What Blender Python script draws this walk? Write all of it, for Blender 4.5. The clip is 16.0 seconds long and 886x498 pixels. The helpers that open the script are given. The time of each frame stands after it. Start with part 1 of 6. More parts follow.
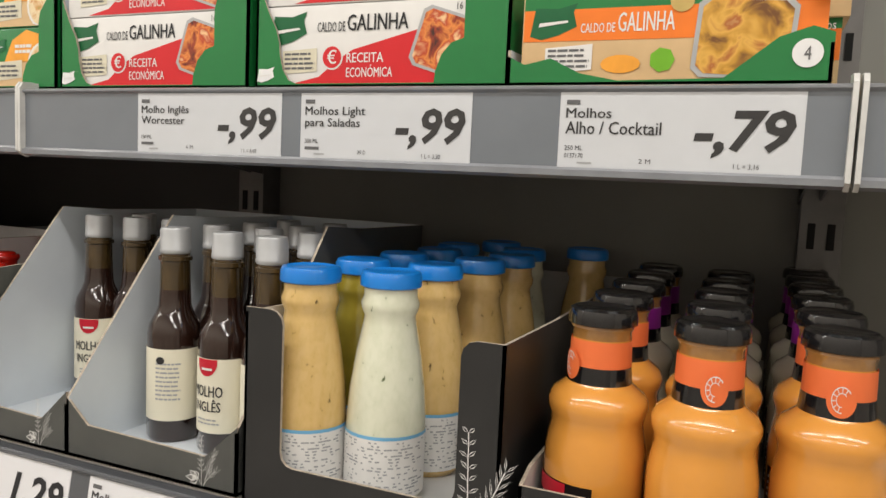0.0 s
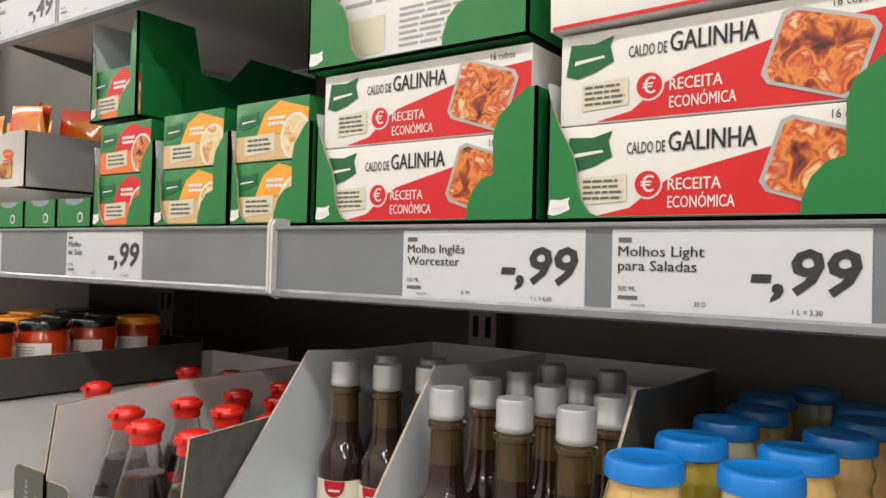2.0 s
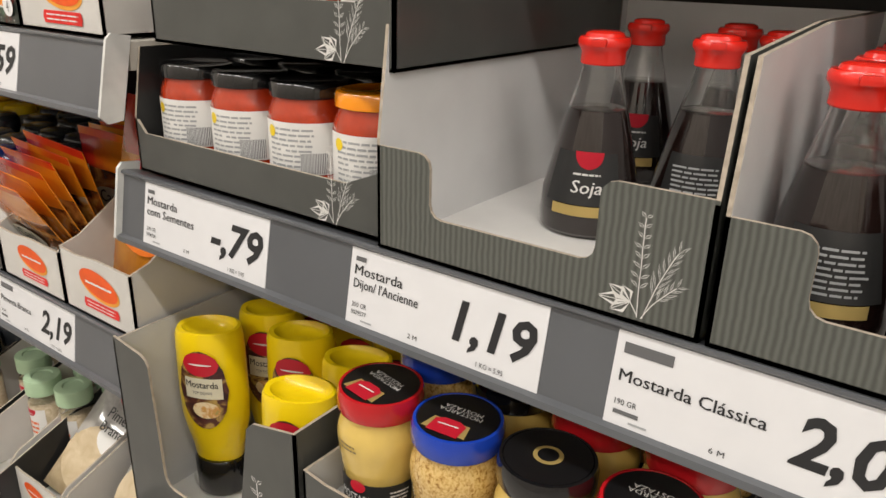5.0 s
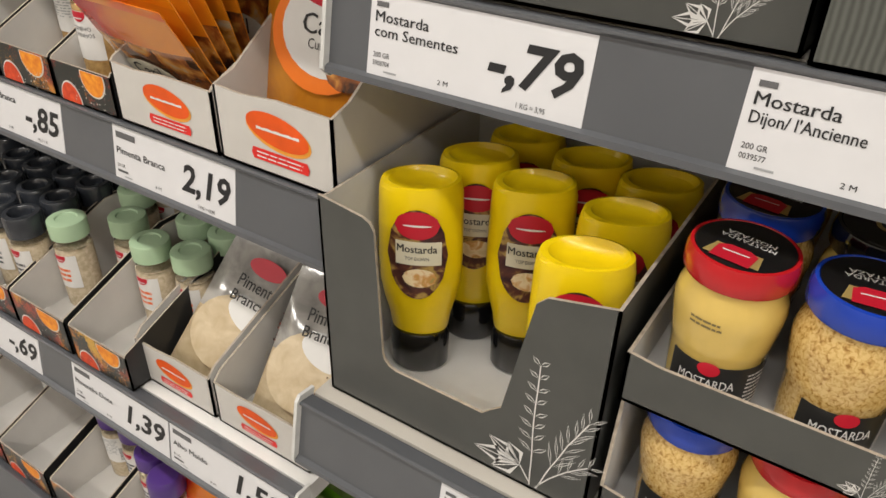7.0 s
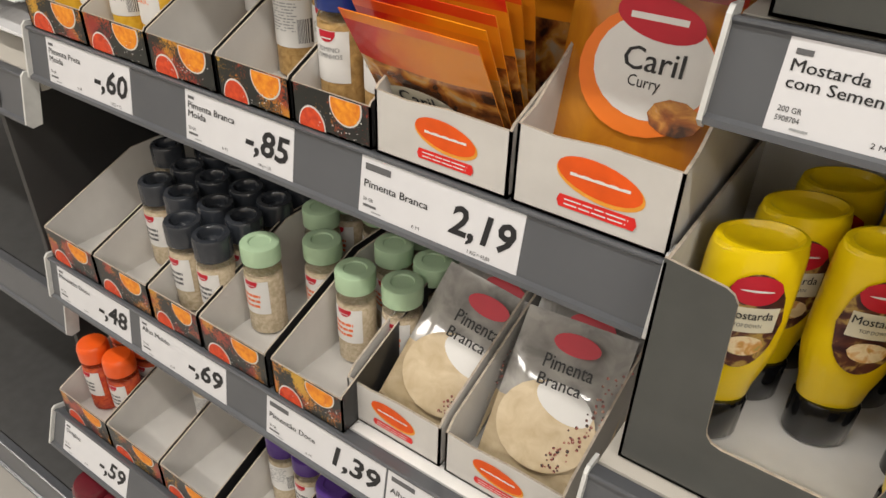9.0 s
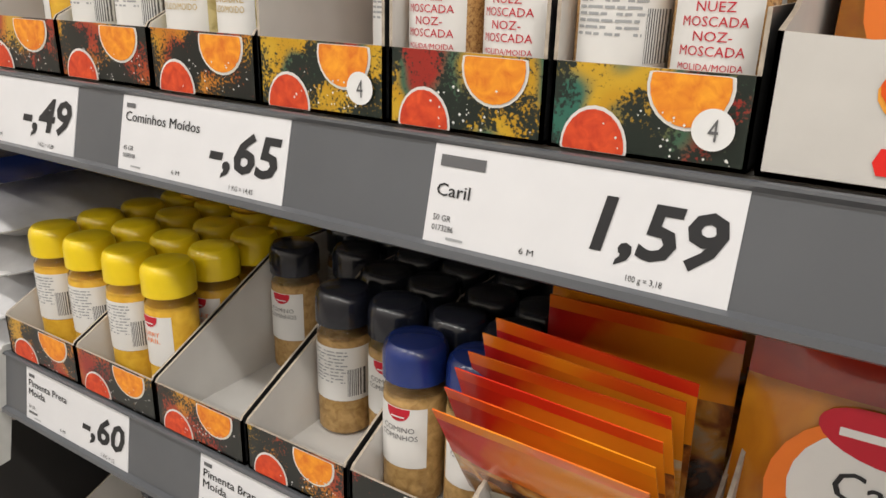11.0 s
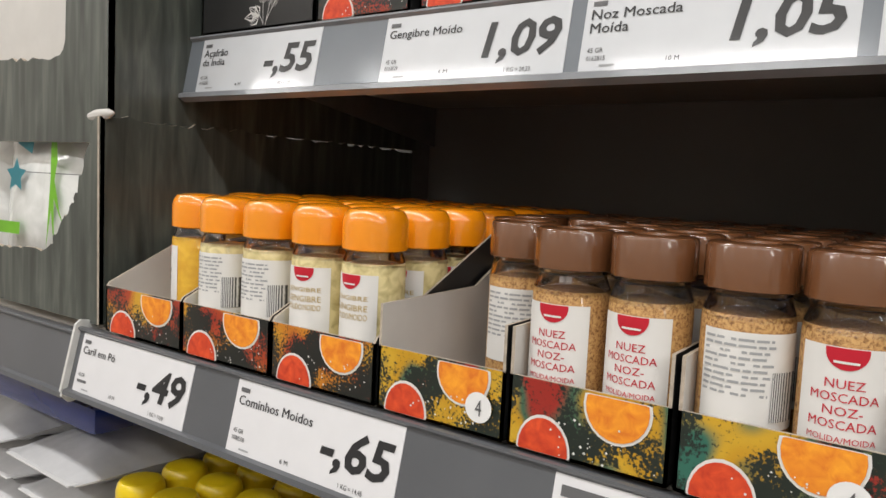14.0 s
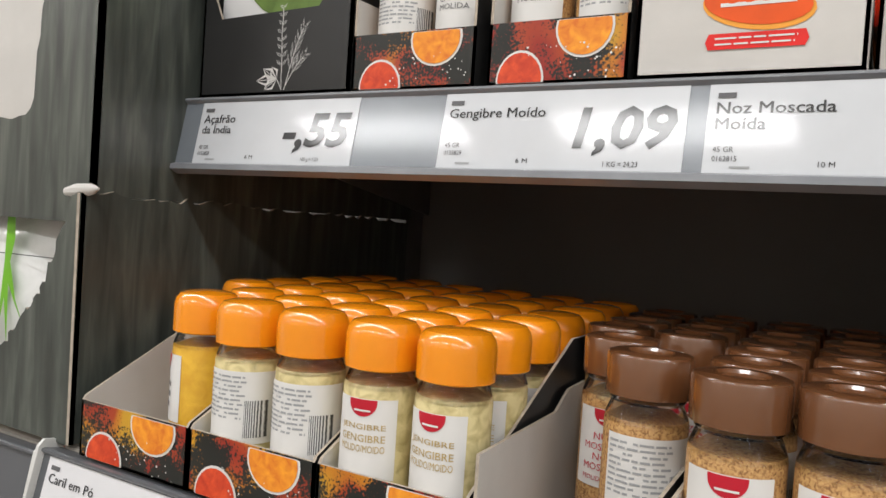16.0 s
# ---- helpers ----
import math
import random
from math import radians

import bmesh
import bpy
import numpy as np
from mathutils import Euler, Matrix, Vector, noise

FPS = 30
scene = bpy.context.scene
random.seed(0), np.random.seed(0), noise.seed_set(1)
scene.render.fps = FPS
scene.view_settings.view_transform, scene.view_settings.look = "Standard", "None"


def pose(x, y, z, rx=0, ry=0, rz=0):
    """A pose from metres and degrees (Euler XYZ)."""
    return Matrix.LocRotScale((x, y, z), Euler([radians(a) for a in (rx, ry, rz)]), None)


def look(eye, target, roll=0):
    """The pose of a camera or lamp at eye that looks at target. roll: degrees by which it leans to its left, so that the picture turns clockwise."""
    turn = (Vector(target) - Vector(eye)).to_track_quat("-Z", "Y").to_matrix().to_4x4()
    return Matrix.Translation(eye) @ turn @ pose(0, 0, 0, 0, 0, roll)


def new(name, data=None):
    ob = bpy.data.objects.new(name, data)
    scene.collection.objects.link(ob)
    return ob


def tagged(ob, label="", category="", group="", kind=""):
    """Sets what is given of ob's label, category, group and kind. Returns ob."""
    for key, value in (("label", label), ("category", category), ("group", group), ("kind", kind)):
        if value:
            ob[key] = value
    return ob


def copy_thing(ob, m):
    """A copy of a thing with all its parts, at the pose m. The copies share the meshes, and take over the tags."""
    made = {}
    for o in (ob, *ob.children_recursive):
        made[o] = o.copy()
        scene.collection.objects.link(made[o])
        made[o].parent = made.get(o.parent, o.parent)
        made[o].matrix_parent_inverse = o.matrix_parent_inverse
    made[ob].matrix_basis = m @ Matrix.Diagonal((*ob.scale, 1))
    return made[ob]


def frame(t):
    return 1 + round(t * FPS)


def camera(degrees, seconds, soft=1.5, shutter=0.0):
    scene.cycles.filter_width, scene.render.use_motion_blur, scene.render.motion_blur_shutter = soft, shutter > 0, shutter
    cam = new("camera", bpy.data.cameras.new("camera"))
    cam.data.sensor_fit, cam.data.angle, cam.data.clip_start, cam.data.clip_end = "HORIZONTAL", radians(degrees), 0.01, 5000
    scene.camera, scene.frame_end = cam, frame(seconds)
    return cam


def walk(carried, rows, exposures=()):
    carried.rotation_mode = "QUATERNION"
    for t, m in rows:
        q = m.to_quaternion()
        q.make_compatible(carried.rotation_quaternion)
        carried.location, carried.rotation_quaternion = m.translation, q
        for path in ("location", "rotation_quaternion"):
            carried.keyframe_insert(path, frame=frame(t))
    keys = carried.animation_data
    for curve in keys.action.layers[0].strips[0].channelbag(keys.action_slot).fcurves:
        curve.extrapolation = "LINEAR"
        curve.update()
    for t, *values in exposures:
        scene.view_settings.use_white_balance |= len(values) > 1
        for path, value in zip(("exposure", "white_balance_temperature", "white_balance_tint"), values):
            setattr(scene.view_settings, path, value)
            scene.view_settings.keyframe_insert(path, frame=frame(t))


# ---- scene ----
cam = camera(61.5, 16.0)
PATH = [
    (0, (-0.01, 0.0477, 1.3439), (-0.8636, 2.0857, 1.1353), 2.6),
    (0.5, (-0.0244, 0.0522, 1.3573), (-0.9047, 2.089, 1.2995), 2.7),
    (1, (-0.0488, 0.0644, 1.3717), (-1.019, 2.0602, 1.415), 2.4),
    (1.5, (-0.0866, 0.0855, 1.3772), (-1.2243, 1.9902, 1.4472), 1.9),
    (2, (-0.1565, 0.0999, 1.3806), (-1.4352, 1.9136, 1.4216), 1.4),
    (2.5, (-0.252, 0.0999, 1.3595), (-1.6295, 1.8393, 1.2862), 1.1),
    (3, (-0.3941, 0.0755, 1.3284), (-1.8104, 1.7738, 1.1286), 1.6),
    (3.5, (-0.5428, 0.0533, 1.334), (-1.8748, 1.7971, 0.9954), 1.6),
    (3.7, (-0.5794, 0.0588, 1.3317), (-1.8526, 1.8371, 0.9532), 1.8),
    (5.8, (-0.8525, 0.1543, 1.2485), (-2.0313, 1.7405, 0.2362), 0.9),
    (6, (-0.8813, 0.1532, 1.2474), (-2.0302, 1.7405, 0.204), 0.9),
    (6.5, (-0.9446, 0.1376, 1.2329), (-1.9947, 1.7349, 0.1052), 1.4),
    (7, (-0.989, 0.091, 1.2207), (-1.9869, 1.6661, 0.0153), 1.6),
    (7.5, (-1.0168, 0.0544, 1.2252), (-2.0036, 1.6095, -0.0136), 2.0),
    (8, (-1.0534, 0.0244, 1.2285), (-2.0579, 1.5507, -0.0325), 2.2),
    (8.2, (-1.07, 0.0167, 1.2285), (-2.0868, 1.5296, -0.0369), 2.2),
    (10.3, (-1.382, 0.1166, 1.2263), (-2.4287, 1.7394, 0.1318), 2.0),
    (10.5, (-1.3775, 0.1254, 1.2441), (-2.4365, 1.8049, 0.2484), 1.8),
    (11, (-1.3753, 0.1399, 1.2829), (-2.4875, 1.9125, 0.5414), 1.6),
    (11.5, (-1.3731, 0.141, 1.3051), (-2.5186, 1.958, 0.7446), 1.3),
    (12, (-1.3709, 0.1454, 1.3195), (-2.5497, 1.9814, 0.9144), 1.5),
    (12.5, (-1.3653, 0.1432, 1.3362), (-2.5752, 1.9791, 1.0332), 1.6),
    (13, (-1.3642, 0.1332, 1.3484), (-2.6163, 1.9525, 1.1242), 2.1),
    (13.5, (-1.3753, 0.1143, 1.3484), (-2.6673, 1.9092, 1.1564), 2.5),
    (14, (-1.4097, 0.1132, 1.3506), (-2.7029, 1.9081, 1.1586), 2.8),
    (14.5, (-1.4696, 0.1188, 1.3617), (-2.7317, 1.9347, 1.1719), 3.3),
    (15, (-1.5118, 0.1254, 1.3662), (-2.714, 1.9825, 1.1797), 3.7),
    (15.5, (-1.5296, 0.1254, 1.3761), (-2.6784, 2.0213, 1.2407), 3.8),
    (16, (-1.5385, 0.1299, 1.385), (-2.6385, 2.0568, 1.324), 3.8),
]
EXPOSURE = [(0, -0.02, 6450, 10), (3.5, 0.06, 6450, 10), (6, 0.0, 6500, 10), (8, -0.05, 6500, 10), (10.5, 0.02, 6400, 10), (11.5, -0.14, 6250, 10), (13, -0.10, 6200, 10), (16, -0.10, 6050, 10)]
walk(cam, [(t, look(eye, target, roll)) for t, eye, target, roll in PATH], EXPOSURE)

# ---- world and lamps ----
world = bpy.data.worlds.new("store_air")
scene.world = world
world.use_nodes = True
world.node_tree.nodes["Background"].inputs[0].default_value = (1.0, 0.96, 0.9, 1)
world.node_tree.nodes["Background"].inputs[1].default_value = 0.04


def lamp_strip(x, y, z, sx, sy, watts):
    data = bpy.data.lights.new("ceiling_tube", "AREA")
    data.shape, data.size, data.size_y, data.energy = "RECTANGLE", sx, sy, watts
    data.color = (1.0, 0.95, 0.88)
    ob = new("ceiling_tube", data)
    ob.matrix_basis = pose(x, y, z)
    return tagged(ob, "long white ceiling tube lamp above the aisle", "lamp", kind="structure")


for lx in (-4.6, -3.0, -1.4, 0.2, 1.8):
    lamp_strip(lx, -0.42, 2.86, 1.45, 0.12, 17.5)
for lx in (-5.2, -3.75, -2.3, -0.85, 0.6, 2.05):
    lamp_strip(lx, -1.85, 2.86, 0.95, 0.24, 14.5)


# ---- materials ----
def nodes_of(name):
    m = bpy.data.materials.new(name)
    m.use_nodes = True
    return m, m.node_tree.nodes, m.node_tree.links, m.node_tree.nodes["Principled BSDF"]


def mat(name, col, rough=0.5, metal=0.0, vary=0.12, scale=40.0, bump=0.0, bscale=200.0, coat=0.0, glass=0.0, ior=1.45, spec=0.5, each=0.0, film=0.12):
    m, n, l, p = nodes_of(name)
    p.inputs["Roughness"].default_value = rough
    p.inputs["Metallic"].default_value = metal
    p.inputs["Coat Weight"].default_value = coat
    p.inputs["Coat Roughness"].default_value = film
    p.inputs["Transmission Weight"].default_value = glass
    p.inputs["IOR"].default_value = ior
    p.inputs["Specular IOR Level"].default_value = spec
    c = (*col, 1)
    p.inputs["Base Color"].default_value = c
    co = n.new("ShaderNodeTexCoord")
    if vary:
        t = n.new("ShaderNodeTexNoise")
        t.inputs["Scale"].default_value = scale
        t.inputs["Detail"].default_value = 5
        l.new(co.outputs["Object"], t.inputs["Vector"])
        r = n.new("ShaderNodeValToRGB")
        r.color_ramp.elements[0].position, r.color_ramp.elements[1].position = 0.3, 0.7
        r.color_ramp.elements[0].color = (*[v * (1 - vary) for v in col], 1)
        r.color_ramp.elements[1].color = (*[min(1, v * (1 + vary)) for v in col], 1)
        l.new(t.outputs["Fac"], r.inputs["Fac"])
        src = r.outputs["Color"]
        if each:
            oi, h = n.new("ShaderNodeObjectInfo"), n.new("ShaderNodeHueSaturation")
            mr = n.new("ShaderNodeMapRange")
            mr.inputs["To Min"].default_value, mr.inputs["To Max"].default_value = 1 - each, 1 + each
            l.new(oi.outputs["Random"], mr.inputs["Value"])
            l.new(mr.outputs["Result"], h.inputs["Value"])
            l.new(src, h.inputs["Color"])
            src = h.outputs["Color"]
        l.new(src, p.inputs["Base Color"])
    if bump:
        t = n.new("ShaderNodeTexNoise")
        t.inputs["Scale"].default_value = bscale
        l.new(co.outputs["Object"], t.inputs["Vector"])
        b = n.new("ShaderNodeBump")
        b.inputs["Strength"].default_value, b.inputs["Distance"].default_value = bump, 0.001
        l.new(t.outputs["Fac"], b.inputs["Height"])
        l.new(b.outputs["Normal"], p.inputs["Normal"])
    return m


def blotch(name, stops, scale=60.0, detail=6.0, rough=0.45, coat=0.0, stretch=(1, 1, 1), warp=0.6, each=True, mid="Fac"):
    """Printed or natural mottled surface: a noise through several colours."""
    m, n, l, p = nodes_of(name)
    p.inputs["Roughness"].default_value, p.inputs["Coat Weight"].default_value = rough, coat
    co, mp, t, r = n.new("ShaderNodeTexCoord"), n.new("ShaderNodeMapping"), n.new("ShaderNodeTexNoise"), n.new("ShaderNodeValToRGB")
    mp.inputs["Scale"].default_value = stretch
    t.inputs["Scale"].default_value, t.inputs["Detail"].default_value, t.inputs["Distortion"].default_value = scale, detail, warp
    l.new(co.outputs["Object"], mp.inputs["Vector"])
    if each:
        oi, ad = n.new("ShaderNodeObjectInfo"), n.new("ShaderNodeVectorMath")
        l.new(mp.outputs["Vector"], ad.inputs[0])
        l.new(oi.outputs["Random"], ad.inputs[1])
        l.new(ad.outputs["Vector"], t.inputs["Vector"])
    else:
        l.new(mp.outputs["Vector"], t.inputs["Vector"])
    e = r.color_ramp.elements
    while len(e) < len(stops):
        e.new(0.5)
    for k, (at, col) in enumerate(stops):
        e[k].position, e[k].color = at, (*col, 1)
    l.new(t.outputs["Fac"], r.inputs["Fac"])
    l.new(r.outputs["Color"], p.inputs["Base Color"])
    return m


def corrugated(name, col, dark, scale, warp=1.2):
    """Grey card with upright flute lines showing through."""
    m, n, l, p = nodes_of(name)
    p.inputs["Roughness"].default_value = 0.4
    co, w, r, b = n.new("ShaderNodeTexCoord"), n.new("ShaderNodeTexWave"), n.new("ShaderNodeValToRGB"), n.new("ShaderNodeBump")
    w.inputs["Scale"].default_value, w.inputs["Distortion"].default_value, w.inputs["Detail"].default_value = scale, warp, 4
    l.new(co.outputs["Object"], w.inputs["Vector"])
    r.color_ramp.elements[0].color, r.color_ramp.elements[1].color = (*dark, 1), (*col, 1)
    l.new(w.outputs["Fac"], r.inputs["Fac"])
    l.new(r.outputs["Color"], p.inputs["Base Color"])
    b.inputs["Strength"].default_value, b.inputs["Distance"].default_value = 0.25, 0.0006
    l.new(w.outputs["Fac"], b.inputs["Height"])
    l.new(b.outputs["Normal"], p.inputs["Normal"])
    return m


M = {}
for key, args in {
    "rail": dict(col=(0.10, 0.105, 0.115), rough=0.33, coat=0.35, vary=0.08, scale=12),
    # upper rails: the lighter blue-grey puts their reflected sheen into the colour
    "rail_sheen": dict(col=(0.17, 0.19, 0.215), rough=0.2, coat=1.0, vary=0.1, scale=9),
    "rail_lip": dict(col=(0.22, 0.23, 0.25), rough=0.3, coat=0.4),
    "endcap": dict(col=(0.62, 0.62, 0.60), rough=0.35),
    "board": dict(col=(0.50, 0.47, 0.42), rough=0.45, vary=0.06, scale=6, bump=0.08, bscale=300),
    # near-black copy of the board: shade low in the rack put into its colour
    "board_shaded": dict(col=(0.05, 0.05, 0.05), rough=0.5),
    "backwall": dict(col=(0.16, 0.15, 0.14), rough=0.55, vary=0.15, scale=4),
    "upright": dict(col=(0.17, 0.165, 0.16), rough=0.4, metal=0.2),
    "slot": dict(col=(0.005, 0.005, 0.005), rough=0.8),
    "paper": dict(col=(0.80, 0.80, 0.80), rough=0.5, vary=0.02),
    "tag": dict(col=(0.71, 0.71, 0.73), rough=0.4, vary=0.02, coat=0.25),
    "tag_gloss": dict(col=(0.61, 0.63, 0.66), rough=0.3, vary=0.02, coat=1.0, film=0.08),
    "ink_gloss": dict(col=(0.02, 0.02, 0.022), rough=0.4, vary=0.0, coat=1.0, film=0.08),
    "sauce_neck": dict(col=(0.33, 0.16, 0.045), rough=0.12, vary=0.3, scale=60, coat=1.0, film=0.04),
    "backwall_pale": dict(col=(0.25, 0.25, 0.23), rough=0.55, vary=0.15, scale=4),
    # near-black for the unlit gap behind the soy bay and for the bay side panel
    "rack_dark": dict(col=(0.045, 0.044, 0.043), rough=0.5, vary=0.2, scale=4),
    "ink": dict(col=(0.02, 0.02, 0.022), rough=0.5, vary=0.0),
    "ink_soft": dict(col=(0.12, 0.12, 0.125), rough=0.5, vary=0.0),
    "ink_pale": dict(col=(0.35, 0.36, 0.37), rough=0.5, vary=0.0),
    "white": dict(col=(0.75, 0.74, 0.72), rough=0.45, vary=0.03),
    "card_white": dict(col=(0.60, 0.58, 0.55), rough=0.6, vary=0.06, scale=20, bump=0.15, bscale=120),
    "card_grey": dict(col=(0.63, 0.68, 0.73), rough=0.55, vary=0.05, scale=14, bump=0.1),
    "card_grey_warm": dict(col=(0.56, 0.56, 0.56), rough=0.6, vary=0.06, scale=18, bump=0.1),
    "card_print": dict(col=(0.075, 0.077, 0.072), rough=0.38, vary=0.1, scale=25, coat=0.2),
    "card_bright": dict(col=(0.70, 0.70, 0.70), rough=0.55, vary=0.05, scale=16, bump=0.1),
    "card_black": dict(col=(0.022, 0.022, 0.022), rough=0.4, vary=0.15, scale=20, coat=0.1),
    # tan card lowered in tone to include the shade inside the brown carton
    "card_tan": dict(col=(0.30, 0.185, 0.095), rough=0.75, vary=0.1, scale=30, bump=0.15),
    "edge": dict(col=(0.42, 0.36, 0.29), rough=0.8, vary=0.2, scale=200),
    "green": dict(col=(0.012, 0.185, 0.045), rough=0.4, vary=0.06, scale=25, coat=0.2),
    "green_deep": dict(col=(0.008, 0.12, 0.04), rough=0.4),
    "red_print": dict(col=(0.62, 0.016, 0.022), rough=0.4, vary=0.04),
    "badge": dict(col=(0.52, 0.012, 0.03), rough=0.4, vary=0.05),
    "orange_print": dict(col=(0.85, 0.20, 0.02), rough=0.4, vary=0.05),
    "amber_print": dict(col=(0.85, 0.36, 0.04), rough=0.4, vary=0.1, scale=60),
    "beige_print": dict(col=(0.64, 0.44, 0.23), rough=0.45, vary=0.06),
    "cream": dict(col=(0.76, 0.72, 0.58), rough=0.5, vary=0.03),
    "panel_cream": dict(col=(0.66, 0.62, 0.48), rough=0.5, vary=0.05),
    "magenta": dict(col=(0.30, 0.02, 0.32), rough=0.4),
    "coral": dict(col=(0.80, 0.17, 0.05), rough=0.45, vary=0.04),
    "glass": dict(col=(0.98, 0.985, 0.98), rough=0.02, glass=1.0, ior=1.12, vary=0, coat=1.0, film=0.02),
    "wrap": dict(col=(0.95, 0.95, 0.95), rough=0.08, glass=1.0, ior=1.2, vary=0),
    "soy": dict(col=(0.012, 0.006, 0.005), rough=0.05, vary=0.2, coat=1.0),
    "worcester": dict(col=(0.020, 0.008, 0.005), rough=0.06, vary=0.3, coat=1.0),
    "worc_neck": dict(col=(0.050, 0.031, 0.011), rough=0.08, vary=0.35, coat=1.0, film=0.03),
    "silver": dict(col=(0.44, 0.45, 0.46), rough=0.38, metal=0.35, vary=0.06),
    "blue_cap": dict(col=(0.008, 0.20, 0.66), rough=0.32, coat=0.4, vary=0.04),
    "black_cap": dict(col=(0.007, 0.007, 0.008), rough=0.16, coat=0.8, vary=0.1, film=0.05),
    "red_cap": dict(col=(0.75, 0.022, 0.012), rough=0.25, coat=0.5, vary=0.05, each=0.1),
    "orange_cap": dict(col=(0.90, 0.295, 0.002), rough=0.22, coat=0.8, vary=0.05, each=0.06, film=0.05),
    "brown_cap": dict(col=(0.145, 0.057, 0.021), rough=0.24, coat=1.0, vary=0.08, each=0.08, film=0.05),
    "yellow_cap": dict(col=(0.80, 0.58, 0.006), rough=0.3, coat=0.4, vary=0.05, each=0.06),
    "navy_cap": dict(col=(0.012, 0.014, 0.024), rough=0.25, coat=0.6, vary=0.1),
    "blue_navy": dict(col=(0.012, 0.03, 0.17), rough=0.25, coat=0.6, vary=0.1),
    "grinder_cap": dict(col=(0.03, 0.034, 0.042), rough=0.22, coat=0.6, vary=0.1),
    "mint_cap": dict(col=(0.40, 0.55, 0.36), rough=0.4, coat=0.15, vary=0.04),
    "purple_cap": dict(col=(0.075, 0.03, 0.20), rough=0.3, coat=0.4, vary=0.05),
    "paprika_cap": dict(col=(0.80, 0.10, 0.01), rough=0.3, coat=0.4, vary=0.05),
    "mustard_bottle": dict(col=(0.86, 0.62, 0.004), rough=0.3, coat=0.35, vary=0.03, scale=10),
    "mustard_dijon": dict(col=(0.69, 0.49, 0.13), rough=0.25, coat=0.8, vary=0.06, scale=50),
    "lid_red": dict(col=(0.50, 0.01, 0.015), rough=0.25, coat=0.6),
    "lid_blue": dict(col=(0.01, 0.05, 0.42), rough=0.25, coat=0.6),
    "gold": dict(col=(0.55, 0.40, 0.14), rough=0.4, metal=0.4),
    "powder_cream": dict(col=(0.70, 0.55, 0.26), rough=0.9, vary=0.2, scale=90, bump=0.4),
    "garlic_sauce": dict(col=(0.62, 0.58, 0.46), rough=0.25, coat=0.9, vary=0.05),
    "sauce_orange": dict(col=(0.70, 0.30, 0.05), rough=0.22, coat=1.0, vary=0.05, scale=30),
    "vinaigrette": dict(col=(0.30, 0.24, 0.03), rough=0.15, coat=1.0, vary=0.2),
    "tomato": dict(col=(0.46, 0.04, 0.008), rough=0.2, coat=1.0, vary=0.2, scale=60),
    "floor": dict(col=(0.42, 0.40, 0.37), rough=0.25, vary=0.1, scale=3),
    "ceiling": dict(col=(0.75, 0.75, 0.73), rough=0.8),
    "aisle": dict(col=(0.55, 0.51, 0.46), rough=0.7, vary=0.25, scale=5),
    "grey_bag": dict(col=(0.55, 0.55, 0.56), rough=0.25, vary=0.12, scale=30, bump=0.5, bscale=60),
    "leaf_green": dict(col=(0.16, 0.42, 0.02), rough=0.4),
    "bay_leaf": dict(col=(0.14, 0.22, 0.05), rough=0.6, vary=0.25, scale=60),
    "sky_print": dict(col=(0.16, 0.42, 0.66), rough=0.4),
    "stamp_ink": dict(col=(0.20, 0.15, 0.06), rough=0.5, vary=0.0),
    "teal": dict(col=(0.03, 0.20, 0.25), rough=0.4),
    "maroon": dict(col=(0.13, 0.012, 0.02), rough=0.25, coat=0.5),
}.items():
    M[key] = mat(key, **args)
def powder_print(name, ground, powders, dense):
    """Dark printed ground with grainy clouds of coloured spice."""
    m, n, l, p = nodes_of(name)
    p.inputs["Roughness"].default_value, p.inputs["Coat Weight"].default_value = 0.34, 0.3
    co, oi, ad = n.new("ShaderNodeTexCoord"), n.new("ShaderNodeObjectInfo"), n.new("ShaderNodeVectorMath")
    l.new(co.outputs["Object"], ad.inputs[0])
    l.new(oi.outputs["Random"], ad.inputs[1])
    big, fine, tint = [n.new("ShaderNodeTexNoise") for _ in range(3)]
    for t, sc, de in ((big, 34.0, 3.0), (fine, 620.0, 3.0), (tint, 24.0, 1.0)):
        t.inputs["Scale"].default_value, t.inputs["Detail"].default_value = sc, de
        l.new(ad.outputs["Vector"], t.inputs["Vector"])
    mx = n.new("ShaderNodeMath")
    mx.operation = "MULTIPLY_ADD"
    mx.inputs[1].default_value = 0.55
    l.new(fine.outputs["Fac"], mx.inputs[0])
    l.new(big.outputs["Fac"], mx.inputs[2])
    mr = n.new("ShaderNodeMapRange")
    mr.interpolation_type = "SMOOTHSTEP"
    mr.inputs["From Min"].default_value, mr.inputs["From Max"].default_value = dense, dense + 0.10
    l.new(mx.outputs["Value"], mr.inputs["Value"])
    r = n.new("ShaderNodeValToRGB")
    r.color_ramp.interpolation = "EASE"
    e = r.color_ramp.elements
    while len(e) < len(powders):
        e.new(0.5)
    for k, (at, col) in enumerate(powders):
        e[k].position, e[k].color = at, (*col, 1)
    l.new(tint.outputs["Fac"], r.inputs["Fac"])
    mix = n.new("ShaderNodeMix")
    mix.data_type = "RGBA"
    l.new(mr.outputs["Result"], mix.inputs[0])
    mix.inputs[6].default_value = (*ground, 1)
    l.new(r.outputs["Color"], mix.inputs[7])
    l.new(mix.outputs[2], p.inputs["Base Color"])
    return m


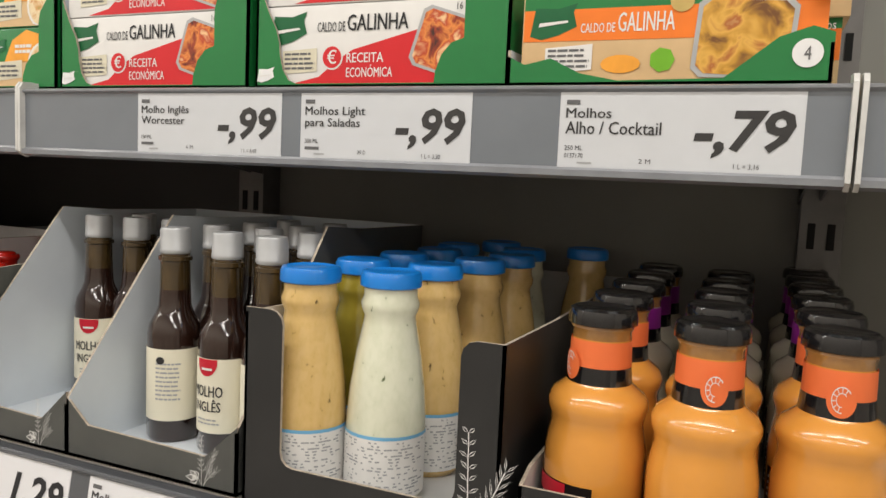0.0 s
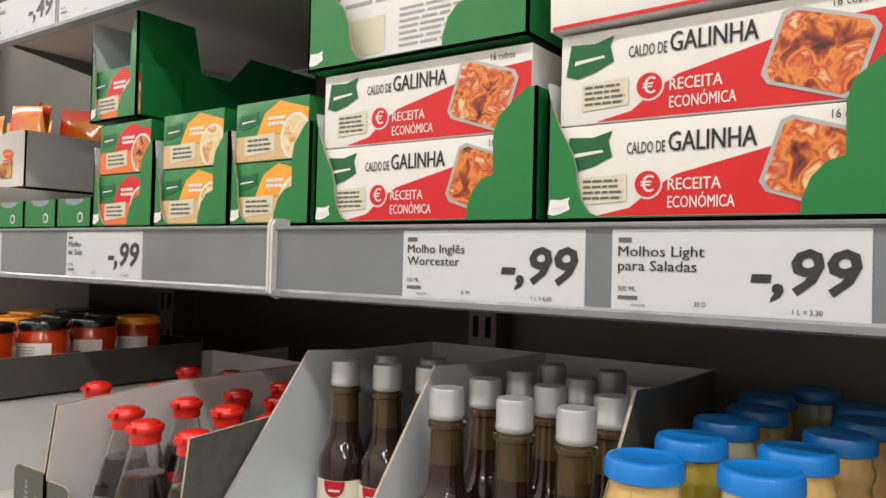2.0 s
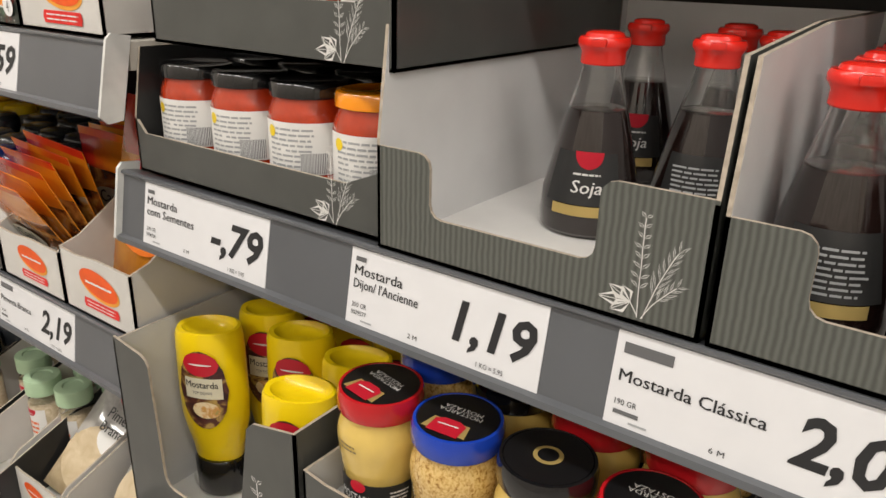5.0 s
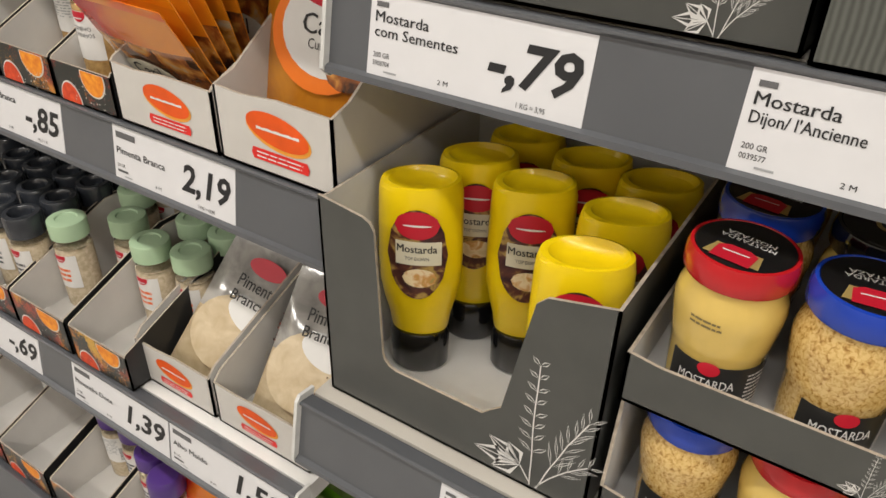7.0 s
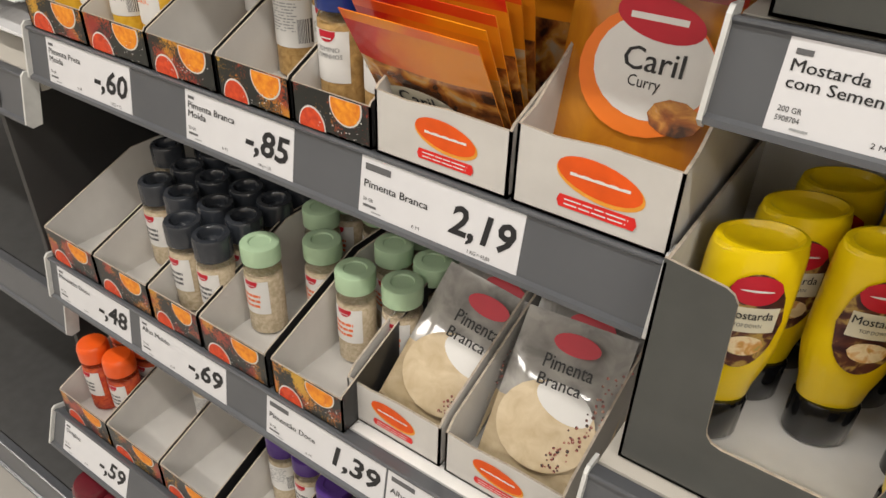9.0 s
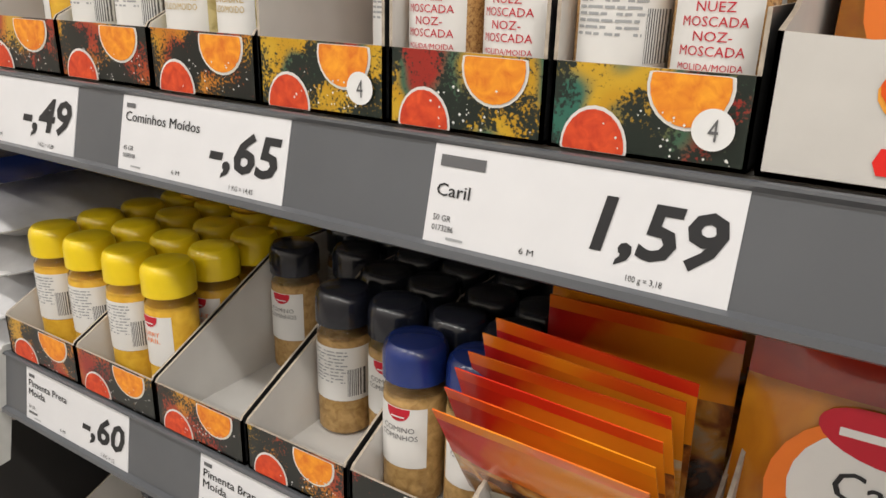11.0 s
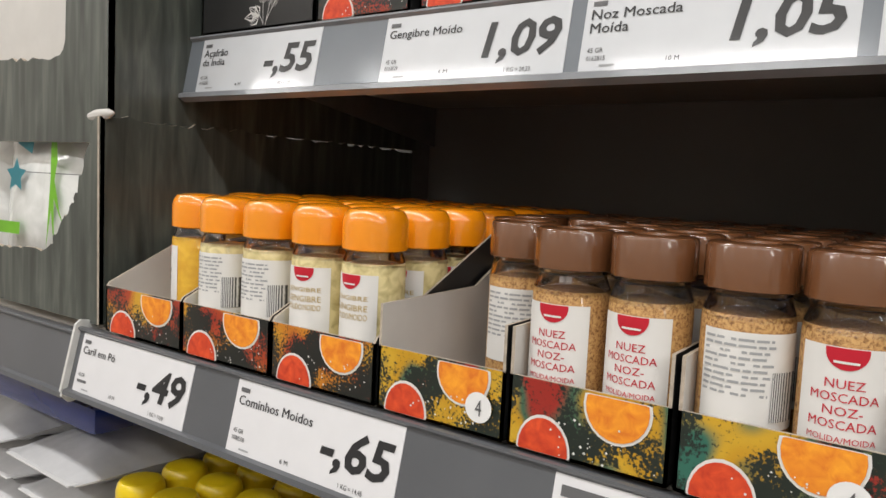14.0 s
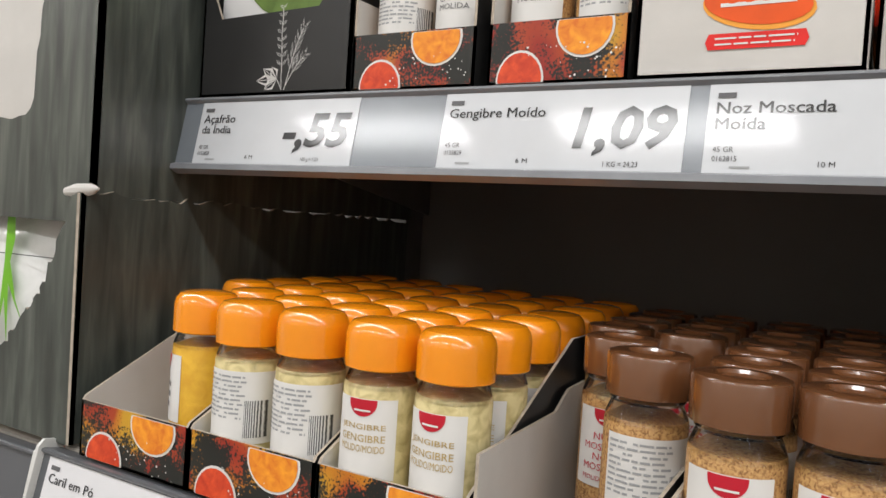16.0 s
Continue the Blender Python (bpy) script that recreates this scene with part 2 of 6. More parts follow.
M["mix_spice"] = powder_print("spice_print", (0.010, 0.012, 0.010), [(0.34, (0.30, 0.018, 0.010)), (0.46, (0.40, 0.05, 0.012)), (0.54, (0.55, 0.20, 0.012)), (0.66, (0.60, 0.33, 0.02))], 0.78)
M["mix_spice_green"] = powder_print("spice_print_green", (0.010, 0.018, 0.013), [(0.32, (0.32, 0.02, 0.012)), (0.42, (0.05, 0.12, 0.07)), (0.50, (0.55, 0.30, 0.01)), (0.60, (0.60, 0.36, 0.02)), (0.70, (0.03, 0.14, 0.10))], 0.74)
M["paprika_bowl"] = blotch("paprika_powder", [(0.3, (0.50, 0.03, 0.008)), (0.7, (0.78, 0.09, 0.02))], 150, 6, 0.5)
M["curry_bowl"] = blotch("curry_powder", [(0.3, (0.72, 0.17, 0.01)), (0.7, (0.95, 0.38, 0.02))], 150, 6, 0.5)
M["food_photo"] = blotch("roast_photo", [(0.32, (0.05, 0.01, 0.006)), (0.42, (0.32, 0.04, 0.01)), (0.5, (0.75, 0.25, 0.05)), (0.58, (0.48, 0.05, 0.012)), (0.68, (0.85, 0.55, 0.28))], 70, 3, 0.35, 0.3)
M["food_photo_gold"] = blotch("chicken_photo", [(0.3, (0.16, 0.06, 0.01)), (0.42, (0.55, 0.28, 0.03)), (0.52, (0.72, 0.40, 0.07)), (0.62, (0.40, 0.11, 0.02)), (0.72, (0.66, 0.46, 0.18))], 60, 3, 0.35, 0.3)
M["soup_photo"] = blotch("soup_photo", [(0.35, (0.70, 0.55, 0.30)), (0.5, (0.80, 0.66, 0.42)), (0.62, (0.60, 0.30, 0.08)), (0.72, (0.30, 0.32, 0.10))], 90, 3, 0.35)
M["ginger"] = blotch("ginger_powder", [(0.3, (0.42, 0.34, 0.14)), (0.6, (0.70, 0.60, 0.30))], 120, 5, 0.85, 0.6)
M["turmeric"] = blotch("turmeric_powder", [(0.3, (0.60, 0.32, 0.01)), (0.7, (0.75, 0.45, 0.03))], 100, 5, 0.85, 0.6)
M["nutmeg"] = blotch("nutmeg_powder", [(0.34, (0.20, 0.09, 0.025)), (0.5, (0.46, 0.25, 0.085)), (0.66, (0.56, 0.34, 0.12))], 620, 6, 0.85, 0.6)
M["cumin"] = blotch("cumin_powder", [(0.34, (0.30, 0.17, 0.05)), (0.66, (0.50, 0.31, 0.11))], 160, 5, 0.85, 0.6)
M["pepper"] = blotch("white_pepper_powder", [(0.34, (0.42, 0.34, 0.22)), (0.66, (0.60, 0.50, 0.36))], 200, 5, 0.85, 0.6)
M["paprika"] = blotch("paprika_fill", [(0.34, (0.40, 0.03, 0.01)), (0.66, (0.60, 0.10, 0.02))], 160, 5, 0.85, 0.6)
M["dressing_peach"] = blotch("peach_dressing", [(0.25, (0.12, 0.07, 0.02)), (0.31, (0.64, 0.43, 0.15)), (0.6, (0.70, 0.48, 0.19))], 190, 3, 0.2, 0.9, stretch=(1, 1, 0.6), warp=0.2)
M["dressing_white"] = blotch("yoghurt_dressing", [(0.25, (0.10, 0.13, 0.05)), (0.31, (0.66, 0.68, 0.52)), (0.6, (0.72, 0.73, 0.58))], 180, 3, 0.2, 0.9, stretch=(1, 1, 0.6), warp=0.2)
M["mustard_grain"] = blotch("grain_mustard", [(0.30, (0.30, 0.15, 0.03)), (0.42, (0.55, 0.34, 0.10)), (0.60, (0.70, 0.49, 0.19))], 420, 2, 0.25, 0.9)
def across_print(name, stops, wide):
    """Foil print that runs from one colour to another across the width."""
    m, n, l, p = nodes_of(name)
    p.inputs["Roughness"].default_value, p.inputs["Coat Weight"].default_value = 0.24, 0.7
    co, sx, no, ad, mr, r = [n.new("ShaderNode" + k) for k in ("TexCoord", "SeparateXYZ", "TexNoise", "Math", "MapRange", "ValToRGB")]
    no.inputs["Scale"].default_value, no.inputs["Detail"].default_value = 22.0, 3.0
    l.new(co.outputs["Object"], sx.inputs[0])
    l.new(co.outputs["Object"], no.inputs["Vector"])
    mr.inputs["From Min"].default_value, mr.inputs["From Max"].default_value = -wide / 2, wide / 2
    l.new(sx.outputs["X"], mr.inputs["Value"])
    ad.operation = "MULTIPLY_ADD"
    ad.inputs[1].default_value = 0.55
    l.new(no.outputs["Fac"], ad.inputs[0])
    l.new(mr.outputs["Result"], ad.inputs[2])
    e = r.color_ramp.elements
    while len(e) < len(stops):
        e.new(0.5)
    for k, (at, col) in enumerate(stops):
        e[k].position, e[k].color = at, (*col, 1)
    l.new(ad.outputs["Value"], r.inputs["Fac"])
    l.new(r.outputs["Color"], p.inputs["Base Color"])
    return m


M["sachet_print"] = across_print("sachet_foil", [(0.30, (0.52, 0.012, 0.008)), (0.52, (0.62, 0.03, 0.008)), (0.66, (0.72, 0.16, 0.008)), (0.95, (0.80, 0.27, 0.012))], 0.118)
M["sachet_brown"] = blotch("sachet_picture", [(0.36, (0.05, 0.02, 0.01)), (0.48, (0.34, 0.10, 0.02)), (0.58, (0.70, 0.32, 0.06)), (0.68, (0.60, 0.46, 0.28))], 40, 4, 0.22, 0.7)
# curry orange, darkened to hold the shade of the shelf above
M["sachet_curry_shaded"] = blotch("curry_in_bag_shaded", [(0.3, (0.42, 0.13, 0.01)), (0.7, (0.60, 0.24, 0.015))], 30, 4, 0.25, 0.7)
M["bag_pepper"] = blotch("pepper_in_bag", [(0.3, (0.50, 0.38, 0.22)), (0.7, (0.66, 0.54, 0.36))], 60, 5, 0.3, 0.6)
M["salt"] = blotch("salt_bag", [(0.3, (0.62, 0.64, 0.62)), (0.7, (0.82, 0.83, 0.82))], 40, 6, 0.22, 0.7)
M["dark_card"] = blotch("dark_wood_print", [(0.3, (0.036, 0.041, 0.036)), (0.5, (0.064, 0.073, 0.064)), (0.72, (0.125, 0.137, 0.118))], 90, 9, 0.4, 0.2, stretch=(1, 1, 0.12), warp=0.4)
M["soy_card"] = corrugated("flute_card", (0.125, 0.13, 0.118), (0.072, 0.076, 0.067), 88, 1.8)
M["corn"] = blotch("peppercorns", [(0.4, (0.03, 0.02, 0.015)), (0.55, (0.30, 0.05, 0.03)), (0.7, (0.55, 0.45, 0.33))], 300, 2, 0.4)
M["barcode"] = corrugated("barcode", (0.8, 0.8, 0.8), (0.02, 0.02, 0.02), 420)


# ---- mesh helpers ----
def mesh(name, verts, faces, mats, index=None, smooth=0):
    me = bpy.data.meshes.new(name)
    me.from_pydata([tuple(v) for v in verts], [], faces)
    for m in mats if isinstance(mats, (list, tuple)) else [mats]:
        me.materials.append(M[m])
    if index:
        me.polygons.foreach_set("material_index", index)
    if smooth:
        me.shade_smooth()
        me.set_sharp_from_angle(angle=radians(smooth))
    me.update()
    return me


def part(name, me, parent, label="", m=None):
    ob = new(name, me)
    ob.parent = parent
    if m is not None:
        ob.matrix_basis = m
    return tagged(ob, label) if label else ob


def thing(name, label, category, group="", m=None, kind=""):
    ob = new(name)
    ob.empty_display_size = 0.02
    if m is not None:
        ob.matrix_basis = m
    return tagged(ob, label, category, group, kind)


def lathe(profile, mats, seg=22, sy=1.0, index=None, smooth=35, close=True):
    """Turned body from (radius, height) pairs; sy squashes it to an oval."""
    v, f, mi = [], [], []
    n = len(profile)
    for r, z in profile:
        for k in range(seg):
            a = 2 * math.pi * k / seg
            v.append((r * math.cos(a), r * math.sin(a) * sy, z))
    for j in range(n - 1):
        for k in range(seg):
            f.append((j * seg + k, j * seg + (k + 1) % seg, (j + 1) * seg + (k + 1) % seg, (j + 1) * seg + k))
            mi.append(index[j] if index else 0)
    if close:
        f.append(tuple(reversed(range(seg))))
        f.append(tuple(range((n - 1) * seg, n * seg)))
        mi += [index[0] if index else 0, index[-1] if index else 0]
    return mesh("turned", v, f, mats, mi, smooth)


def wrap_patch(r, a0, a1, z0, z1, mats, seg=12, sy=1.0, r1=None):
    """Label bent round a body; angles in degrees from the front, positive to the right."""
    v, f = [], []
    for k in range(seg + 1):
        a = radians(a0 + (a1 - a0) * k / seg)
        for rr, z in ((r, z0), (r1 or r, z1)):
            v.append((rr * math.sin(a), -rr * math.cos(a) * sy, z))
    for k in range(seg):
        f.append((2 * k, 2 * k + 2, 2 * k + 3, 2 * k + 1))
    return mesh("label", v, f, mats, None, 60)


def wrap_disc(r, a, z, wa, hz, mats, n=16, half=False, sy=1.0):
    """Round or half-round badge bent round a body: width and height in metres."""
    v, m = [], max(8, n)
    for k in range(m + 1):
        x = -0.5 * wa * math.cos(math.pi * k / m)
        e = 0.5 * hz * math.sin(math.pi * k / m)
        b = radians(a) + x / r
        for y in (-e, 0.1 * hz if half else e):
            v.append((r * math.sin(b), -r * math.cos(b) * sy, z + y))
    return mesh("badge", v, [(2 * k, 2 * k + 2, 2 * k + 3, 2 * k + 1) for k in range(m)], mats, None, 80)


def slab(sx, sy, sz, mats, bev=0.0, at=(0, 0, 0)):
    """Box with its base centre at `at`, edges rounded by bev."""
    bm = bmesh.new()
    bmesh.ops.create_cube(bm, size=1, matrix=Matrix.Translation((at[0], at[1], at[2] + sz / 2)) @ Matrix.Diagonal((sx, sy, sz, 1)))
    if bev:
        bmesh.ops.bevel(bm, geom=bm.edges[:], offset=bev, segments=2, profile=0.7, affect="EDGES")
    me = bpy.data.meshes.new("slab")
    bm.to_mesh(me)
    bm.free()
    me.materials.append(M[mats])
    if bev:
        me.shade_smooth()
        me.set_sharp_from_angle(angle=radians(40))
    return me


def sheet(pts, thick, mats, axis="y", at=0.0):
    """Card panel: outline pts (u, v), given a thickness. axis y: outline in x,z, outer face toward -y; axis x: outline in y,z, outer face toward +x;
    axis z: outline in x,y. mats: outer, inner, edge."""
    n = len(pts)
    area = sum(pts[k][0] * pts[(k + 1) % n][1] - pts[(k + 1) % n][0] * pts[k][1] for k in range(n))
    if area < 0:
        pts = pts[::-1]
    put = {"y": lambda u, w, d: (u, at + d, w), "x": lambda u, w, d: (at - d, u, w), "z": lambda u, w, d: (u, w, at - d)}[axis]
    v = [put(u, w, 0) for u, w in pts] + [put(u, w, thick) for u, w in pts]
    f = [tuple(range(n)), tuple(reversed(range(n, 2 * n)))] + [(k, k + n, (k + 1) % n + n, (k + 1) % n) for k in range(n)]
    mats = (list(mats) + [mats[-1]] * 3)[:3] if isinstance(mats, (list, tuple)) else [mats] * 3
    return mesh("panel", v, f, mats, [0, 1] + [2] * n)


def decal(pts, y, mats):
    """Flat print on a front face, outline in x,z."""
    n = len(pts)
    area = sum(pts[k][0] * pts[(k + 1) % n][1] - pts[(k + 1) % n][0] * pts[k][1] for k in range(n))
    if area < 0:
        pts = pts[::-1]
    return mesh("print", [(u, y, w) for u, w in pts], [tuple(range(n))], mats)


def rect(x0, z0, x1, z1):
    return [(x0, z0), (x1, z0), (x1, z1), (x0, z1)]


def oval(cx, cz, rx, rz, n=24, lo=-9, hi=9, left=-9, right=9, turn=0.0):
    out = []
    for k in range(n):
        a = 2 * math.pi * k / n
        x, z = rx * math.cos(a), rz * math.sin(a)
        c, s = math.cos(radians(turn)), math.sin(radians(turn))
        out.append((min(right, max(left, cx + x * c - z * s)), min(hi, max(lo, cz + x * s + z * c))))
    return out


TEXTS = {}


def text(body, width, height, mats, bold=0.0, shear=0.0, r=0.0, angle=0.0, sy=1.0, narrow=0.0):
    """Lettering as a flat mesh in x,z facing -y, left bottom at the origin, fitted to width and height, or (narrow) to its own proportions
    drawn in by that factor; r bends it round a body."""
    key = (body, round(width, 5), round(height, 5), mats, bold, shear, r, angle, sy, narrow)
    if key in TEXTS:
        return TEXTS[key]
    cu = bpy.data.curves.new("t", "FONT")
    figures = all(ch in "0123456789,-" for ch in body)
    cu.body, cu.shear, cu.offset, cu.resolution_u = body, shear, bold if figures else 0.0, 2
    ob = bpy.data.objects.new("t", cu)
    raw = bpy.data.meshes.new_from_object(ob)
    co = np.array([v.co[:] for v in raw.vertices]).reshape(-1, 3)
    lo, hi = co.min(axis=0), co.max(axis=0)
    k = (co - lo) / np.maximum(hi - lo, 1e-6)
    if narrow:
        width = min(width, narrow * height * float((hi - lo)[0] / (hi - lo)[1]))
    z = k[:, 1] * height
    # heavier strokes: the same letters laid again a hair to either side
    wide = 0.0 if figures or bold <= 0 else (0.012 + 1.6 * bold) / (hi - lo)[0] * width
    verts, faces = [], []
    for c, shift in enumerate((0.0,) if not wide else (-0.6 * wide, 0.6 * wide)):
        x, up = k[:, 0] * width + shift, 0.00006 * c
        if r:
            a = radians(angle) + (x - width / 2) / r
            v = np.stack([(r + up) * np.sin(a), -(r + up) * np.cos(a) * sy, z], 1)
        else:
            v = np.stack([x, np.zeros_like(x) - up, z], 1)
        faces += [tuple(q + len(verts) for q in p.vertices) for p in raw.polygons]
        verts += v.tolist()
    me = mesh("lettering", verts, faces, mats)
    bpy.data.objects.remove(ob)
    bpy.data.curves.remove(cu)
    bpy.data.meshes.remove(raw)
    TEXTS[key] = me
    return me


def bars(x0, z0, x1, z1, rows, mats, y=0.0, fill=0.5, seed=1, r=0.0, sy=1.0):
    """Unreadable small print: thin bars of uneven length, flat or bent round a body."""
    rnd = random.Random(seed)
    v, f = [], []
    step = (z1 - z0) / rows
    for k in range(rows):
        z = z0 + (k + 0.5 - fill / 2) * step
        x = x0
        end = x1 - (x1 - x0) * rnd.uniform(0, 0.15)
        while x < end:
            w = min(end - x, (x1 - x0) * rnd.uniform(0.1, 0.3))
            b = len(v)
            for xx, zz in ((x, z), (x + w, z), (x + w, z + step * fill), (x, z + step * fill)):
                v.append((r * math.sin(xx / r), -r * math.cos(xx / r) * sy, zz) if r else (xx, y, zz))
            f.append((b, b + 1, b + 2, b + 3))
            x += w + (x1 - x0) * 0.03
    return mesh("small_print", v, f, mats)


def sprig(height, mats, seed=3):
    """White line drawing of herb twigs as thin flat strokes in x,z."""
    rnd = random.Random(seed)
    v, f = [], []

    def stroke(x, z, a, length, w):
        b = len(v)
        dx, dz = math.sin(a), math.cos(a)
        mx, mz = x + dx * length / 2, z + dz * length / 2
        for s in (1, -1):
            c = len(v)
            ox, oz = dz * w * s, -dx * w * s
            k = 0.28 * w
            v.extend([(x, 0, z), (mx + ox, 0, mz + oz), (x + dx * length, 0, z + dz * length), (mx + ox - dz * k * s * 1.6, 0, mz + oz + dx * k * s * 1.6)])
            f.append((c, c + 1, c + 2, c + 3))
        return x + dx * length, z + dz * length

    def line(x0, z0, x1, z1, w):
        b = len(v)
        d = math.hypot(x1 - x0, z1 - z0) or 1
        ox, oz = (z1 - z0) / d * w, -(x1 - x0) / d * w
        v.extend([(x0 + ox, 0, z0 + oz), (x1 + ox, 0, z1 + oz), (x1 - ox, 0, z1 - oz), (x0 - ox, 0, z0 - oz)])
        f.append((b, b + 1, b + 2, b + 3))
    h = height
    # upright thyme, a leaning rosemary twig, and a low basil tuft beside them
    for base, tilt, ln, steps, size, spread, thin in ((0, -0.02, 1.0, 10, 0.115, 0.95, 0.017), (0.05, 0.42, 0.78, 9, 0.20, 0.48, 0.011), (0.04, 0.80, 0.50, 6, 0.17, 0.50, 0.011)):
        x, z = base * h, 0.0
        for k in range(steps):
            a = tilt * (0.6 + 0.5 * k / steps) + rnd.uniform(-0.06, 0.06)
            nx, nz = x + math.sin(a) * ln * h / steps, z + math.cos(a) * ln * h / steps
            line(x, z, nx, nz, 0.0045 * h)
            if k > 1:
                for side in (1, -1):
                    stroke(nx, nz, a + side * rnd.uniform(0.85, 1.1) * spread, size * h * (1.2 - 0.6 * k / steps), thin * h)
            x, z = nx, nz
    for a, size in ((-1.62, 0.34), (-1.05, 0.27), (-2.15, 0.24), (-0.55, 0.18)):
        stroke(-0.08 * h, 0.14 * h, a, size * h, 0.075 * h)
        line(-0.08 * h, 0.14 * h, -0.08 * h + math.sin(a) * 0.92 * size * h, 0.14 * h + math.cos(a) * 0.92 * size * h, 0.004 * h)
    line(-0.08 * h, 0.14 * h, 0.0, 0.02 * h, 0.005 * h)
    return mesh("herb_drawing", v, f, mats)


SPRIG = {}


def add_sprig(parent, x, y, z, h, seed=3):
    key = (round(h, 3), seed)
    if key not in SPRIG:
        SPRIG[key] = sprig(h, "white", seed)
    part("herb_drawing", SPRIG[key], parent, "white line drawing of herbs", pose(x, y, z))


# ---- the aisle around ----
def structure(name, me, label, category="structure"):
    return tagged(new(name, me), label, category, kind="structure")


structure("floor", slab(9, 4.2, 0.1, "floor", at=(-1.3, -0.9, -0.1)), "pale polished shop floor tiles along the aisle", "floor")
structure("ceiling", slab(9, 4.2, 0.1, "ceiling", at=(-1.3, -0.9, 3.0)), "plain white shop ceiling above the aisle", "ceiling")
structure("wall_north", slab(9, 0.06, 3.0, "backwall", at=(-1.3, 0.96, 0)), "dark grey back panel of the shelving", "wall")
structure("back_panel_east", slab(1.34, 0.01, 2.1, "backwall_pale", at=(0.03, 0.924, 0)), "grey-green steel back panel of the sauce bay", "panel")
# added sheet whose near-black colour stands in for an unlit open gap
structure("back_panel_middle", slab(0.64, 0.01, 2.1, "rack_dark", at=(-0.966, 0.924, 0)), "near-black sheet standing in for the dark gap behind the soy bay", "panel")
structure("bay_side_panel", slab(0.01, 0.50, 0.87, "rack_dark", at=(-2.110, 0.67, 0)), "dark steel side panel closing the spice bay", "panel")
structure("back_panel_west", slab(0.74, 0.01, 2.1, "backwall", at=(-1.66, 0.924, 0)), "dark grey steel back panel of the spice bay", "panel")
structure("wall_south", slab(9, 0.1, 3.0, "aisle", at=(-1.3, -2.4, 0)), "muted brown facing side of the aisle", "wall")
structure("wall_east", slab(0.1, 3.3, 3.0, "aisle", at=(3.1, -0.7, 0)), "muted brown end of the aisle", "wall")
structure("wall_west", slab(0.1, 3.3, 3.0, "aisle", at=(-5.7, -0.7, 0)), "muted brown far end of the aisle", "wall")


def upright(x):
    post = thing("shelf_upright", "dark grey steel upright with punched slots behind the shelves", "upright", "shelf uprights", pose(x, 0.90, 0), "structure")
    part("post", slab(0.04, 0.04, 2.1, "upright", 0.002), post)
    tip = slab(0.007, 0.006, 0.026, "slot")
    for k in range(9):
        for s in (-0.009, 0.009):
            part("slot", tip, post, "", pose(s, -0.0185, 0.98 + k * 0.062))


for ux in (0.05, -0.645, -1.29, -2.04):
    upright(ux)

# shelf levels: x of the left and right end, top z, front y at the top, lean of the rail in degrees
TAG_H = 0.049


def rail_mesh(length, h, face, lip):
    """Price rail along x: face with a rolled lip above and below, front at y=0, top at z=0."""
    prof = [(0.012, 0.0015), (-0.001, 0.0015), (-0.003, 0.0005), (-0.003, -0.001), (0.0, -0.003), (0.0, -h), (-0.004, -h - 0.002), (-0.004, -h - 0.006), (0.004, -h - 0.008), (0.012, -h - 0.004)]
    v, f, mi = [], [], []
    n = len(prof)
    for x in (0, length):
        v += [(x, y, z) for y, z in prof]
    for k in range(n):
        f.append((k, k + n, (k + 1) % n + n, (k + 1) % n))
        mi.append(0 if k == 4 else 1)
    f += [tuple(range(n)), tuple(reversed(range(n, 2 * n)))]
    return mesh("rail", v, f, [face, lip], mi + [1, 1])


SHELVES = {}


def shelf(key, x0, x1, z, y, lean, light=False, board="board", h=0.051):
    s = thing("shelf", "light beige metal shelf with a grey price rail along its front" if not light else "light beige metal shelf with a glossy price rail, sheen in its blue-grey",
              "shelf", "shelves of the rack", pose(x0, 0, z), "structure")
    w = x1 - x0
    part("board", slab(w, 0.93 - y - 0.014, 0.022, board, 0.002, (w / 2, (0.93 + y + 0.014) / 2, -0.022)), s)
    part("price_rail", rail_mesh(w, h, "rail_sheen" if light else "rail", "rail_lip" if light else "rail"), s, "", pose(0, y, 0, -lean))
    cap = [(0.014, 0.008), (-0.002, 0.007), (-0.0055, 0.002), (-0.0055, -h - 0.004), (0.002, -h - 0.009), (0.014, -h - 0.005)]
    for at in (0.0, w + 0.003):
        part("end_cap", sheet(cap, 0.003, "endcap", "x"), s, "pale plastic end cap", pose(at, y, 0, -lean))
    br = [(0.02, -0.02), (0.93 - y, -0.02), (0.93 - y, -0.075), (0.10, -0.03)]
    for at in (0.006, w - 0.004):
        part("bracket", sheet(br, 0.002, "upright", "x"), s, "dark steel bracket", pose(at, y, 0))
    SHELVES[key] = (x0, x1, z, y, lean)
    return s


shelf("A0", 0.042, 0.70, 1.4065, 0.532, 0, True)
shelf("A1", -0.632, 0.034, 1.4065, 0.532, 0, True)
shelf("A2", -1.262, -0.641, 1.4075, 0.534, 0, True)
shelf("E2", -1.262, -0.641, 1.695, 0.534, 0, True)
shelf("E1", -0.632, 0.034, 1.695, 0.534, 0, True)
shelf("B0", 0.042, 0.70, 1.112, 0.449, 10)
shelf("B1", -0.640, 0.034, 1.112, 0.449, 10)
shelf("B2", -1.300, -0.646, 1.112, 0.449, 10)
shelf("C1", -0.640, 0.034, 0.798, 0.393, 11)
shelf("C2", -1.308, -0.646, 0.798, 0.393, 11)
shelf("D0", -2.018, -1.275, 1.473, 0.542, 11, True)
shelf("D1", -2.026, -1.288, 1.213, 0.4445, 13)
shelf("D2", -2.030, -1.303, 0.958, 0.441, 9)
shelf("D3", -2.036, -1.322, 0.677, 0.389, 9, board="white")
shelf("D4", -2.07, -1.33, 0.421, 0.346, 20, board="white")
